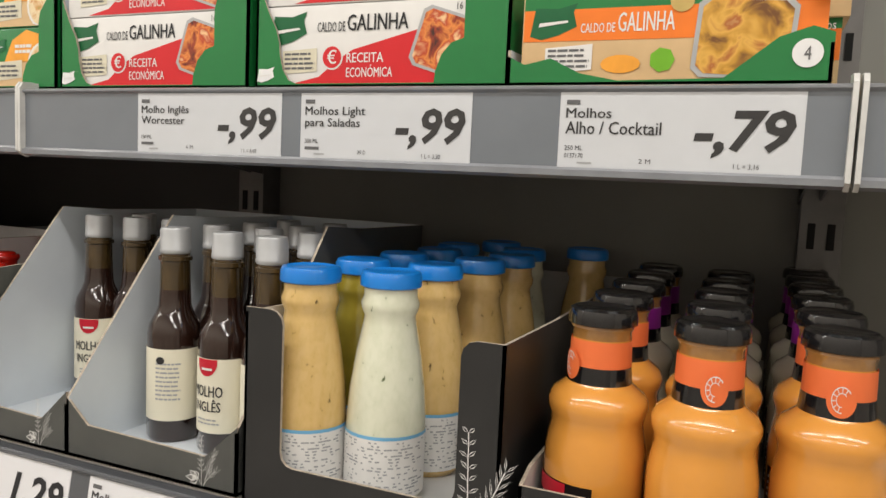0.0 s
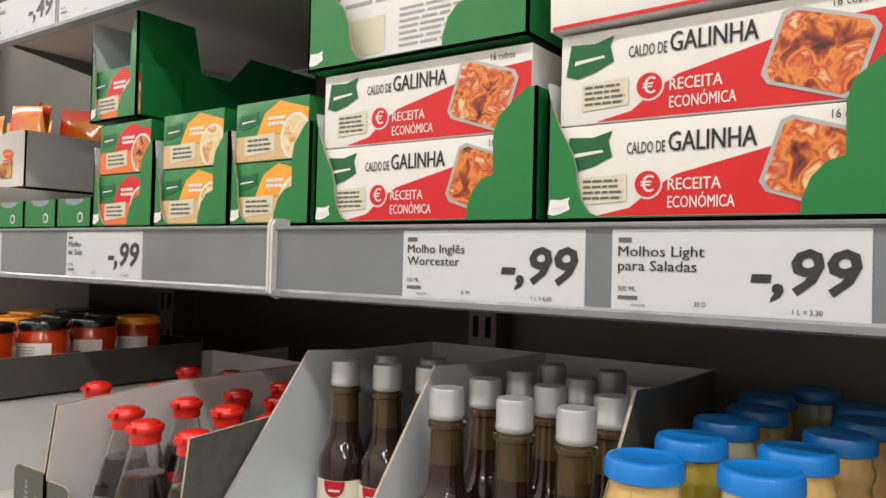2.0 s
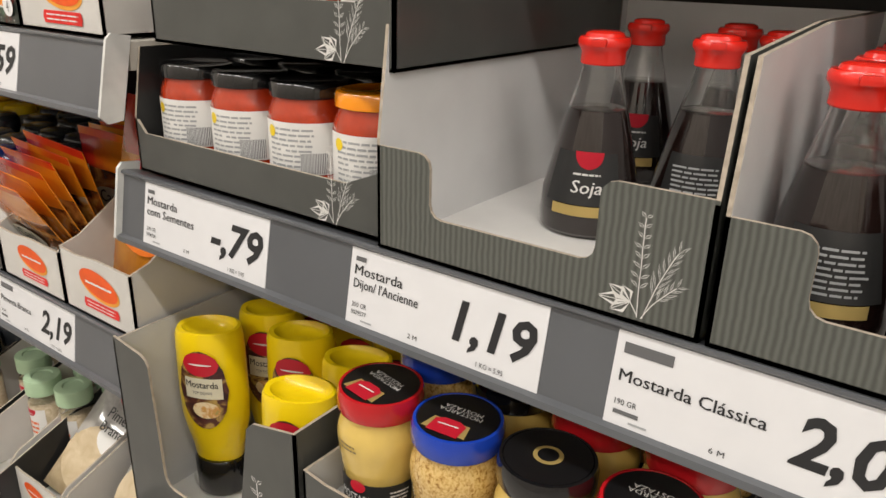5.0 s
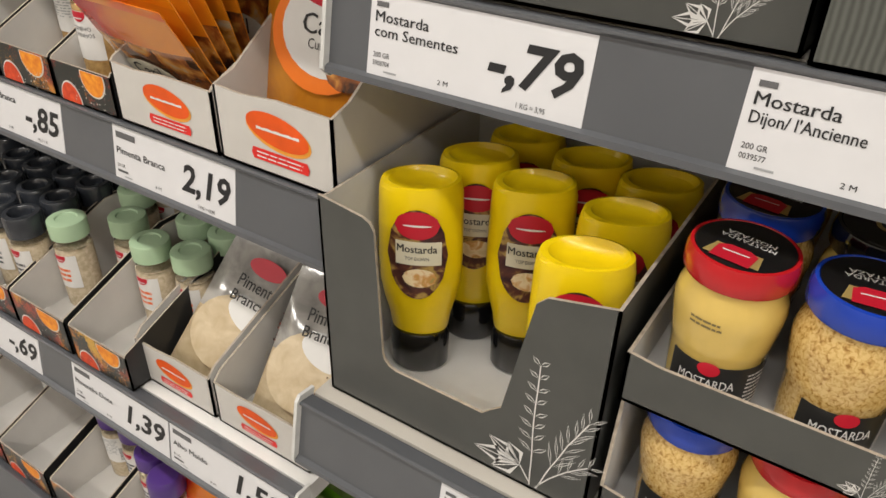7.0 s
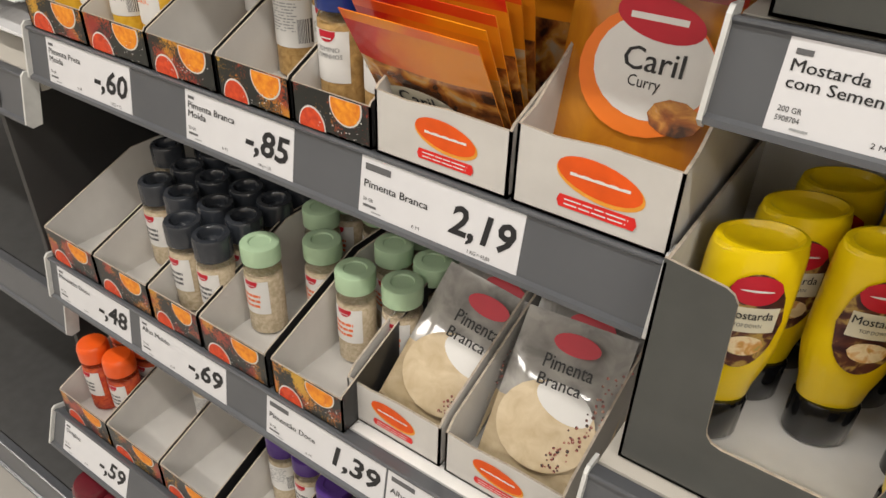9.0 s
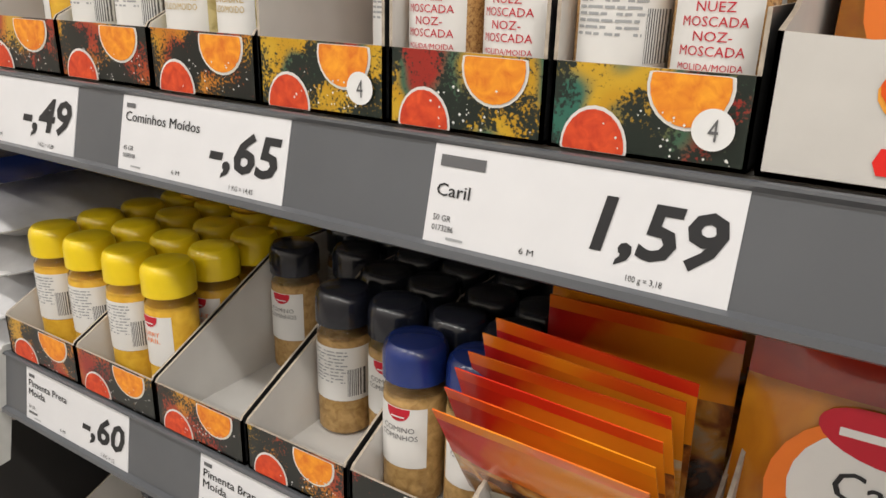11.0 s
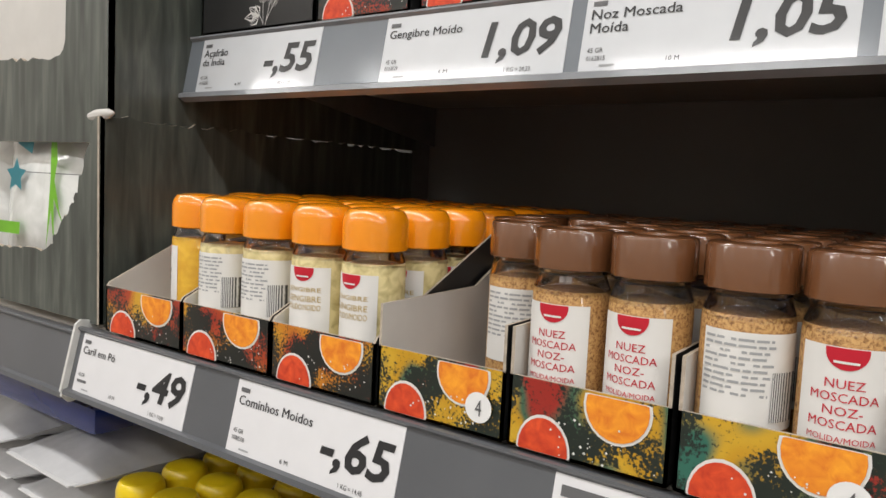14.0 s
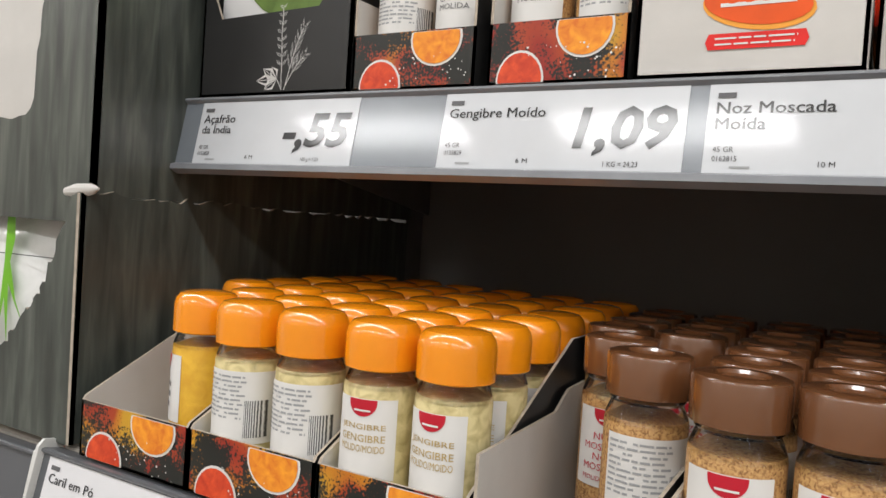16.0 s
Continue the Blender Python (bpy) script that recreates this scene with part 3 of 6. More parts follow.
shelf("F1", -2.74, -2.036, 1.207, 0.447, 11)
shelf("F2", -2.74, -2.046, 0.900, 0.430, 11)


# ---- price tags ----
def price_tag(key, x, price, name, small="", unit="", second="", brand=True, gloss=False, wide=0.1455, code="", mark="6 M", maker=False):
    """A white paper price card in a rail; x is its left edge. maker: a brand's name set as large as the product's, drawn as a bar."""
    x0, x1, z, y, lean = SHELVES[key]
    t = thing("price_tag", "white paper price card printed %s in the shelf rail" % price.replace("-,", "0,"), "price tag", "price tags",
              pose(x, y, z, -lean) @ pose(0, -0.0006, -0.003))
    W, H = wide, TAG_H
    part("card", sheet(rect(0, -H, W, 0), 0.0006, "tag_gloss" if gloss else "tag"), t)
    ink = "ink_gloss" if gloss else "ink"
    span = (0.39 if price[0] == "-" else 0.385) * W
    part("price", text(price, span, 0.60 * H, ink, 0.026, 0.16), t, "bold italic price figures", pose(0.970 * W - span, -0.0004, -0.82 * H))
    if brand:
        tall = 0.115 if maker else 0.06
        part("brand_mark", decal(rect(0.03 * W, -(0.10 + tall) * H, (0.20 if maker else 0.09) * W, -0.10 * H), -0.0004, "ink_soft"), t)
    for k, body in enumerate([name] + ([second] if second else [])):
        below, above = any(c in "pgqçjy/" for c in body), any(c in "ÍÉÓÇ" for c in body)
        tall = 0.128 * H * (1.0 + 0.29 * below + 0.25 * above)
        part("product_name", text(body, 0.48 * W, tall, ink, 0.005, narrow=0.86 if "/" in body else 1.12), t, "", pose(0.03 * W, -0.0004, -(0.335 + 0.036 * below + 0.175 * (k + maker)) * H))
    low = 0.70 if second or maker else 0.66
    if small:
        part("weight", text(small, 0.2 * W, 0.062 * H, ink, 0.0, narrow=0.9), t, "", pose(0.03 * W, -0.0004, -(low + 0.06) * H))
    if code:
        part("article_code", text(code, 0.2 * W, 0.060 * H, ink, 0.0, narrow=0.85), t, "", pose(0.03 * W, -0.0004, -(low + 0.16) * H))
    else:
        part("article_code", decal(rect(0.03 * W, -(low + 0.16) * H, 0.12 * W, -(low + 0.115) * H), -0.0004, "ink_soft"), t)
    part("date_print", decal(rect(0.09 * W, -0.935 * H, 0.155 * W, -0.912 * H), -0.0004, "ink_pale"), t)
    if unit:
        part("unit_price", text(unit, 0.3 * W, 0.072 * H, ink, 0.0, narrow=0.85), t, "", pose(0.93 * W - 0.0027 * len(unit), -0.0004, -0.95 * H))
    part("mark", text(mark, 0.05 * W, 0.058 * H, ink), t, "", pose(0.36 * W, -0.0004, -0.91 * H))


price_tag("A1", -0.4964, "-,99", "Molho Inglês", "150 ML", "1 L = 6,60", "Worcester", gloss=True, wide=0.1445)
price_tag("A1", -0.3342, "-,99", "Molhos Light", "300 ML", "1 L = 3,30", "para Saladas", gloss=True, wide=0.1385, mark="30 D")
price_tag("A1", -0.1340, "-,79", "Molhos", "250 ML", "1 L = 3,16", "Alho / Cocktail", gloss=True, code="0137170", mark="2 M")
price_tag("A2", -1.256, "-,75", "Massa para", "200 GR", "1 KG = 3,75", "Tempero", gloss=True, wide=0.132)
price_tag("A2", -0.9715, "-,99", "Molho", "150 ML", "1 L = 6,60", "de Soja", gloss=True, wide=0.1430)
price_tag("E2", -1.16, "-,49", "Caldo", "80 GR", "", gloss=True)
price_tag("E2", -1.005, "-,45", "Caldo", "80 GR", "", gloss=True)
price_tag("B2", -1.2693, "-,79", "Mostarda", "200 GR", "1 KG = 3,95", "com Sementes", wide=0.1440, code="5908704", mark="2 M")
price_tag("B2", -1.0492, "1,19", "Mostarda", "200 GR", "1 KG = 5,95", "Dijon/ l'Ancienne", wide=0.1390, code="0039577", mark="2 M")
price_tag("B2", -0.8720, "2,09", "Mostarda Clássica", "190 GR", "", maker=True)
price_tag("B1", -0.622, "1,29", "Molho", "250 ML", "")
price_tag("B1", -0.457, "1,49", "Molho", "250 ML", "")
price_tag("C2", -1.175, "1,49", "Ketchup", "500 GR", "")
price_tag("D0", -1.9955, "-,55", "Açafrão", "45 GR", "100 g = 1,23", "da Índia", gloss=True, wide=0.1508, code="0133830")
price_tag("D0", -1.7772, "1,09", "Gengibre Moído", "45 GR", "1 KG = 24,23", gloss=True, wide=0.150, code="0133829")
price_tag("D0", -1.6170, "1,05", "Noz Moscada", "45 GR", "", "Moída", gloss=True, wide=0.150, code="0162815", mark="10 M")
price_tag("D0", -1.4580, "-,99", "Bicarbonato", "80 GR", "", "de Sódio", gloss=True, wide=0.150, maker=True)
price_tag("D1", -2.0180, "-,49", "Caril em Pó", "45 GR", "1 KG = 10,89", wide=0.1530, mark="10 M")
price_tag("D1", -1.8150, "-,65", "Cominhos Moídos", "45 GR", "1 KG = 14,45", wide=0.1480, code="0088308")
price_tag("D1", -1.5710, "1,59", "Caril", "50 GR", "100 g = 3,18", wide=0.1470, code="0173286", maker=True)
price_tag("D2", -1.9955, "-,60", "Pimenta Preta", "50 GR", "1 KG = 12", "Moída", wide=0.1440)
price_tag("D2", -1.7680, "-,85", "Pimenta Branca", "50 GR", "100 g = 1,70", "Moída", wide=0.1400)
price_tag("D2", -1.5532, "2,19", "Pimenta Branca", "50 GR", "1 KG = 43,80", wide=0.1500, maker=True)
price_tag("D3", -2.02, "-,48", "Pimentão Doce", "45 GR", "")
price_tag("D3", -1.855, "-,69", "Alho Moído", "70 GR", "")
price_tag("D3", -1.6480, "1,39", "Pimentão Doce", "50 GR", "", wide=0.1555, maker=True)
price_tag("D3", -1.4900, "1,59", "Alho Moído", "50 GR", "1 KG = 31,80", wide=0.1575, maker=True)
price_tag("D4", -2.045, "-,59", "Orégãos", "10 GR", "")
price_tag("D4", -1.745, "-,65", "Manjericão", "10 GR", "")


# ---- cartons ----
def carton(name, label, x0, x1, y, z, depth, front, side, mats=("card_print", "card_grey", "edge"), back=None, group="display cartons", floor_mat=None, th=0.0022, category="display carton"):
    """Shelf carton: front outline over 0..w, side outline (depth from the front, height). mats: outside, inside, cut edge."""
    w = x1 - x0
    c = thing(name, label, category, group, pose(x0, y, z))
    part("bottom", sheet(rect(0, 0, w, depth), th, floor_mat or (mats[1], mats[0], mats[2]), "z", th), c)
    part("front_panel", sheet(front(w), th, mats), c)
    part("side_panel", sheet(side, th, mats, "x", w), c)
    part("side_panel", sheet(side, th, (mats[1], mats[0], mats[2]), "x", th), c)
    if back:
        part("back_panel", sheet(rect(0, 0, w, back), th, (mats[1], mats[0], mats[2]), "y", depth - th), c)
    return c


def spice_carton(x0, x1, y, z, hf, sticker=False, green=False, depth=0.34, high=0.105, low_sides=False):
    mm = ("mix_spice_green" if green else "mix_spice", "card_white", "edge")
    sm = ("card_black", "card_white", "edge")
    if low_sides:
        side = [(0, 0), (depth, 0), (depth, hf * 2.2), (0.12, hf * 2.0), (0.10, hf * 1.72), (0.0, hf * 1.66)]
    else:
        side = [(0, 0), (depth, 0), (depth, high), (0.135, high), (0.002, hf + 0.003), (0, hf)]
    w = x1 - x0
    c = thing("spice_carton", "open dark carton printed with bowls of red and orange spice", "display carton", "spice cartons", pose(x0, y, z))
    th = 0.0018
    part("bottom", sheet(rect(0, 0, w, depth), th, ("card_white", "card_white", "edge"), "z", th), c)
    part("front_panel", sheet(rect(0, 0, w, hf), th, mm), c)
    part("side_panel", sheet(side, th, sm, "x", w), c)
    part("side_panel", sheet(side, th, (sm[1], sm[0], sm[2]), "x", th), c)
    part("back_panel", sheet(rect(0, 0, w, high), th, (sm[1], sm[0], sm[2]), "y", depth - th), c)
    w = x1 - x0
    k = w / 0.1
    for cx, cz, rx, rz, bowl in ((0.025 * k, 0.002, 0.0180 * k, 0.0185, "paprika_bowl"), (0.070 * k, hf - 0.006, 0.0205 * k, 0.0180, "curry_bowl")):
        part("bowl_rim", decal(oval(cx, cz, rx, rz, 24, 0.0005, hf - 0.001, 0.001, w - 0.001), -0.0005, "white"), c, "white rim of a printed spice bowl")
        part("bowl", decal(oval(cx, cz, rx * 0.92, rz * 0.915, 24, 0.0008, hf - 0.0013, 0.001, w - 0.001), -0.0009, bowl), c, "printed bowl of ground spice")
    rnd = random.Random(int(1000 * abs(x0)))
    v, f = [], []
    for _ in range(26):
        px, pz, s = rnd.uniform(0.3, 0.95) * w, rnd.uniform(0.05, 0.6) * hf, rnd.uniform(0.0003, 0.0009)
        b = len(v)
        v += [(px - s, -0.0012, pz), (px, -0.0012, pz - s), (px + s, -0.0012, pz), (px, -0.0012, pz + s)]
        f.append((b, b + 1, b + 2, b + 3))
    part("salt_specks", mesh("specks", v, f, "white"), c)
    if sticker:
        part("sticker", decal(oval(w * 0.83, hf * 0.42, 0.0085, 0.0085), -0.0016, "paper"), c, "round white sticker")
        part("sticker_mark", text("4", 0.004, 0.009, "ink_soft"), c, "", pose(w * 0.81, -0.002, hf * 0.30))
    return c


for k, (a, b) in enumerate(((-1.993, -1.890), (-1.888, -1.791), (-1.789, -1.697), (-1.694, -1.606), (-1.603, -1.517), (-1.514, -1.428))):
    spice_carton(a, b, 0.4475, 1.2155, 0.038, k in (3, 5), k >= 3, low_sides=k >= 3)
for k, (a, b) in enumerate(((-2.022, -1.920), (-1.917, -1.820), (-1.817, -1.725), (-1.721, -1.633), (-1.629, -1.546))):
    spice_carton(a, b, 0.4425, 0.9605, 0.036, False, False)
for k, (a, b) in enumerate(((-2.030, -1.934), (-1.930, -1.834), (-1.830, -1.750), (-1.746, -1.648), (-1.640, -1.548))):
    spice_carton(a, b, 0.392, 0.6795, 0.044, False, False, 0.34, 0.10)
for k, (a, b) in enumerate(((-2.050, -1.945), (-1.942, -1.835), (-1.832, -1.735), (-1.722, -1.628), (-1.622, -1.535))):
    spice_carton(a, b, 0.352, 0.4235, 0.045, False, False, 0.34, 0.10)
for k, (a, b) in enumerate(((-1.857, -1.762), (-1.752, -1.664))):
    spice_carton(a, b, 0.545, 1.4755, 0.038, False, False, 0.3, 0.1, True)


# ---- spice jars ----
def spice_jar(kind, cap, fill, ink="ink_soft", body="", flip=False, flat_cap=False, grinder=False):
    words = {"orange_cap": "orange", "brown_cap": "brown", "yellow_cap": "yellow", "navy_cap": "dark navy", "grinder_cap": "black", "mint_cap": "mint green",
             "purple_cap": "purple", "paprika_cap": "orange-red", "blue_navy": "blue"}[cap]
    j = thing("spice_jar", "small glass spice jar of %s with a %s cap" % (kind, words), "spice jar", "%s jars" % kind)
    R = 0.0205
    part("jar_body", lathe([(R - 0.003, 0), (R, 0.003), (R, 0.0775), (R - 0.0012, 0.0795), (0.004, 0.0800)], fill, 20), j, "glass jar full of ground %s" % kind)
    part("glass_shoulder", lathe([(R, 0.0775), (R - 0.0003, 0.0800), (R - 0.002, 0.0845), (R - 0.0030, 0.087), (R - 0.0020, 0.0885), (R - 0.0035, 0.0895), (R - 0.0035, 0.094), (R - 0.0045, 0.094), (R - 0.0045, 0.087), (R - 0.0032, 0.0835), (R - 0.0013, 0.0797)], "wrap", 20, close=False), j, "clear empty glass below the cap")
    if flat_cap:
        prof = [(R - 0.001, 0.0900), (R + 0.0004, 0.0907), (R + 0.0004, 0.1094), (R - 0.0003, 0.1107), (R - 0.0022, 0.1113), (R - 0.0085, 0.1115), (R - 0.0095, 0.1100), (0.003, 0.1098)]
    elif grinder:
        prof = [(R - 0.001, 0.086), (R + 0.0004, 0.087), (R + 0.0004, 0.110), (R - 0.001, 0.1125), (R - 0.006, 0.113), (R - 0.0075, 0.111), (R - 0.0085, 0.102), (0.002, 0.102)]
    else:
        prof = [(R - 0.001, 0.087), (R + 0.0006, 0.088), (R + 0.0006, 0.105), (R - 0.0006, 0.1095), (R - 0.003, 0.1125), (R - 0.008, 0.1138), (0.002, 0.1142)]
    part("cap", lathe(prof, cap, 22), j, "%s plastic cap" % words)
    rl = R + 0.0004
    lab = part("label", wrap_patch(rl, -52 if not flip else -45, 55 if not flip else 105, 0.030, 0.073, "white", 12), j, "white paper label")
    if flip:
        part("small_print", bars(-0.015, 0.044, 0.018, 0.071, 10, "ink_pale", 0, 0.42, 5, rl + 0.0003), lab)
        part("barcode", wrap_patch(rl + 0.0003, 45, 85, 0.034, 0.056, "barcode", 6), lab)
    else:
        part("badge", wrap_disc(rl + 0.0003, 2, 0.0712, 0.0165, 0.0150, "badge", 16, True), lab, "red brand badge")
        part("badge_mark", wrap_patch(rl + 0.0006, -11, 15, 0.0664, 0.0674, "white", 5), lab)
        ls = body.split("|") if body else []
        for k, b in enumerate(ls):
            wd = min(0.027, 0.0038 * len(b))
            part("lettering", text(b, wd, 0.0038 if k < 4 else 0.0026, ink, 0.0, 0, rl + 0.0004, 2), lab, "", pose(0, 0, 0.0560 - 0.0056 * k))
        if not ls:
            part("small_print", bars(-0.013, 0.037, 0.013, 0.057, 3, ink, 0, 0.5, 2, rl + 0.0003), lab)
    return j


def rows_of(kinds, spots, z, turn=6, face=0):
    """Copies of the jars in `kinds` at (x, y) spots, each turned a little."""
    rnd = random.Random(int(abs(spots[0][0]) * 1e4))
    for k, (x, y) in enumerate(spots):
        copy_thing(kinds[k % len(kinds)], pose(x, y, z, 0, 0, face + rnd.uniform(-turn, turn)))


def grid(x0, x1, y0, rows, first=0, pitch=0.0455, cols=2):
    out = []
    for r in range(first, rows):
        for c in range(cols):
            w = (x1 - x0) / cols
            out.append((x0 + w * (c + 0.5), y0 + r * pitch))
    return out


G_FRONT = spice_jar("ginger", "orange_cap", "ginger", "gold", "JENGIBRE|GENGIBRE|MOLIDO/MOIDO")
G_BACK = spice_jar("ginger", "orange_cap", "ginger", flip=True)
T_SIDE = spice_jar("turmeric", "orange_cap", "turmeric")
N_FRONT = spice_jar("nutmeg", "brown_cap", "nutmeg", "badge", "NUEZ|MOSCADA|NOZ-|MOSCADA|MOLIDA/MOIDA", flat_cap=True)
N_BACK = spice_jar("nutmeg", "brown_cap", "nutmeg", flip=True, flat_cap=True)
C_FRONT = spice_jar("curry", "yellow_cap", "turmeric", "orange_print", "CURRY|CARIL")
C_BACK = spice_jar("curry", "yellow_cap", "turmeric", flip=True)
K_FRONT = spice_jar("cumin", "navy_cap", "cumin", "ink_soft", "COMINO|COMINHOS")
K_BACK = spice_jar("cumin", "navy_cap", "cumin", flip=True)
K_BLUE = spice_jar("cumin", "blue_navy", "cumin", "ink_soft", "COMINO|COMINHOS")
P_FRONT = spice_jar("pepper", "grinder_cap", "pepper", "ink_soft", grinder=True)
W_FRONT = spice_jar("white pepper", "mint_cap", "pepper", "coral", flat_cap=True)
A_FRONT = spice_jar("garlic", "purple_cap", "pepper", "ink_soft", flat_cap=True)
A_BACK = spice_jar("garlic", "purple_cap", "pepper", flip=True)
R_FRONT = spice_jar("paprika", "paprika_cap", "paprika", "ink_soft")
Q_FRONT = spice_jar("cinnamon", "brown_cap", "nutmeg", "ink_soft", "CANELA|MOLIDA", flat_cap=True)
Q_BACK = spice_jar("cinnamon", "brown_cap", "nutmeg", flip=True, flat_cap=True)
PROTOS = [G_FRONT, G_BACK, T_SIDE, N_FRONT, N_BACK, C_FRONT, C_BACK, K_FRONT, K_BACK, K_BLUE, P_FRONT, W_FRONT, A_FRONT, A_BACK, R_FRONT, Q_FRONT, Q_BACK]

Z1, Z2, Z3, Z4, Z0 = 1.2200, 0.963, 0.682, 0.426, 1.478
# second level: turmeric, ginger, nutmeg
rows_of([T_SIDE], [(-1.914, 0.480), (-1.914, 0.526)] + grid(-1.993, -1.890, 0.572, 5), Z1, 6, -48)
rows_of([G_BACK], grid(-1.888, -1.791, 0.4695, 1), Z1, 14)
rows_of([G_BACK, G_FRONT], grid(-1.888, -1.791, 0.5150, 6), Z1)
rows_of([G_FRONT], grid(-1.789, -1.697, 0.4700, 1), Z1)
rows_of([G_BACK, G_FRONT], grid(-1.789, -1.697, 0.5155, 6), Z1)
rows_of([N_FRONT, N_BACK], [(-1.655, 0.545), (-1.628, 0.500)], Z1)
rows_of([N_BACK, N_FRONT], grid(-1.694, -1.606, 0.600, 4), Z1)
rows_of([N_FRONT], grid(-1.603, -1.517, 0.4700, 1), Z1)
rows_of([N_BACK, N_FRONT], grid(-1.603, -1.517, 0.5155, 6), Z1)
rows_of([N_BACK, N_FRONT], grid(-1.514, -1.428, 0.4700, 7), Z1)
# third level: curry, cumin
rows_of([C_BACK], grid(-2.022, -1.920, 0.484, 1), Z2)
rows_of([C_BACK, C_FRONT], grid(-2.022, -1.920, 0.5295, 5), Z2)
rows_of([C_BACK, C_FRONT], grid(-1.917, -1.820, 0.484, 5), Z2)
rows_of([K_FRONT], [(-1.797, 0.575), (-1.749, 0.600)], Z2)
rows_of([K_BACK, K_FRONT], grid(-1.817, -1.725, 0.645, 3), Z2)
rows_of([K_BACK, K_FRONT], [(-1.700, 0.524), (-1.655, 0.528)] + grid(-1.721, -1.633, 0.574, 5), Z2)
rows_of([K_BLUE], [(-1.611, 0.487), (-1.566, 0.491)], Z2, 15)
rows_of([K_FRONT], grid(-1.629, -1.546, 0.5345, 6), Z2)
rows_of([C_BACK], [(-1.965, 0.62), (-1.895, 0.62), (-1.845, 0.65)], Z2 + 0.114)
# fourth level: pepper, white pepper
rows_of([P_FRONT], [(-1.976, 0.545), (-1.953, 0.592)], Z3)
rows_of([P_FRONT], grid(-1.932, -1.840, 0.478, 6), Z3)
rows_of([P_FRONT], grid(-1.837, -1.745, 0.440, 6), Z3)
rows_of([W_FRONT], [(-1.719, 0.462), (-1.671, 0.505), (-1.717, 0.552)] + grid(-1.742, -1.645, 0.598, 3), Z3)
rows_of([W_FRONT], [(-1.659 + 0.05, 0.486), (-1.558, 0.497)] + grid(-1.632, -1.530, 0.545, 4), Z3)
# fifth level: paprika, garlic
rows_of([R_FRONT], [(-2.020, 0.400), (-1.970, 0.405)] + grid(-2.050, -1.945, 0.451, 4), Z4)
rows_of([A_BACK], [(-1.862, 0.460)], Z4)
rows_of([A_FRONT], grid(-1.832, -1.735, 0.520, 3), Z4)
rows_of([A_BACK, A_FRONT], [(-1.697, 0.440), (-1.652, 0.438)] + grid(-1.722, -1.628, 0.49, 3), Z4)
rows_of([A_FRONT, A_BACK], [(-1.598, 0.422), (-1.555, 0.405)] + grid(-1.622, -1.535, 0.47, 3), Z4)
# top level: cinnamon
rows_of([Q_BACK, Q_FRONT], grid(-1.857, -1.762, 0.574, 4), Z0)
rows_of([Q_FRONT, Q_BACK], grid(-1.752, -1.664, 0.574, 4), Z0)


# ---- sauces, bottles and jars of the middle bays ----
def badge_on(lab, r, a, z, w, h, sy=1.0):
    part("badge", wrap_disc(r, a, z, w, h, "badge", 16, True, sy), lab, "red brand badge")
    part("badge_mark", wrap_patch(r + 0.0003, a - 12, a + 14, z - 0.29 * h, z - 0.21 * h, "white", 5, sy), lab)


def worcester_bottle(back=False):
    b = thing("sauce_bottle", "slim dark brown sauce bottle with a silver-grey cap", "bottle", "worcester bottles")
    part("bottle", lathe([(0.0185, 0), (0.0205, 0.003), (0.0205, 0.086), (0.019, 0.094), (0.0145, 0.103), (0.0125, 0.109), (0.0118, 0.122), (0.0113, 0.140), (0.0112, 0.1445), (0.0128, 0.1455), (0.0128, 0.1485), (0.0110, 0.1495), (0.0108, 0.152)],
                         ["worcester", "worc_neck"], 24, 1, [0, 0, 0, 0, 0, 0, 1, 1, 1, 1, 1, 1]), b, "dark glass bottle nearly full of brown sauce")
    part("cap", lathe([(0.0112, 0.151), (0.0118, 0.152), (0.0119, 0.1545), (0.0116, 0.1550), (0.0117, 0.1695), (0.0108, 0.1715), (0.002, 0.172)], "silver", 24), b, "silver-grey screw cap")
    r = 0.0208
    lab = part("label", wrap_patch(r, -110, 110, 0.018, 0.076, "cream", 16), b, "cream paper label")
    if back:
        part("small_print", bars(-0.002, 0.034, 0.018, 0.066, 9, "ink_pale", 0, 0.4, 4, r + 0.0003), lab)
        part("round_mark", wrap_disc(r + 0.0004, 5, 0.067, 0.007, 0.006, "ink", 10), lab)
    else:
        badge_on(lab, r + 0.0003, -4, 0.0735, 0.018, 0.022)
        part("lettering", text("MOLHO", 0.0265, 0.0085, "ink", 0.012, 0, r + 0.0004, -4), lab, "", pose(0, 0, 0.0465))
        part("lettering", text("INGLÊS", 0.0235, 0.0098, "ink", 0.012, 0, r + 0.0004, -4), lab, "", pose(0, 0, 0.0350))
        part("small_print", bars(-0.010, 0.024, 0.010, 0.030, 2, "ink_pale", 0, 0.4, 4, r + 0.0003), lab)
    return b


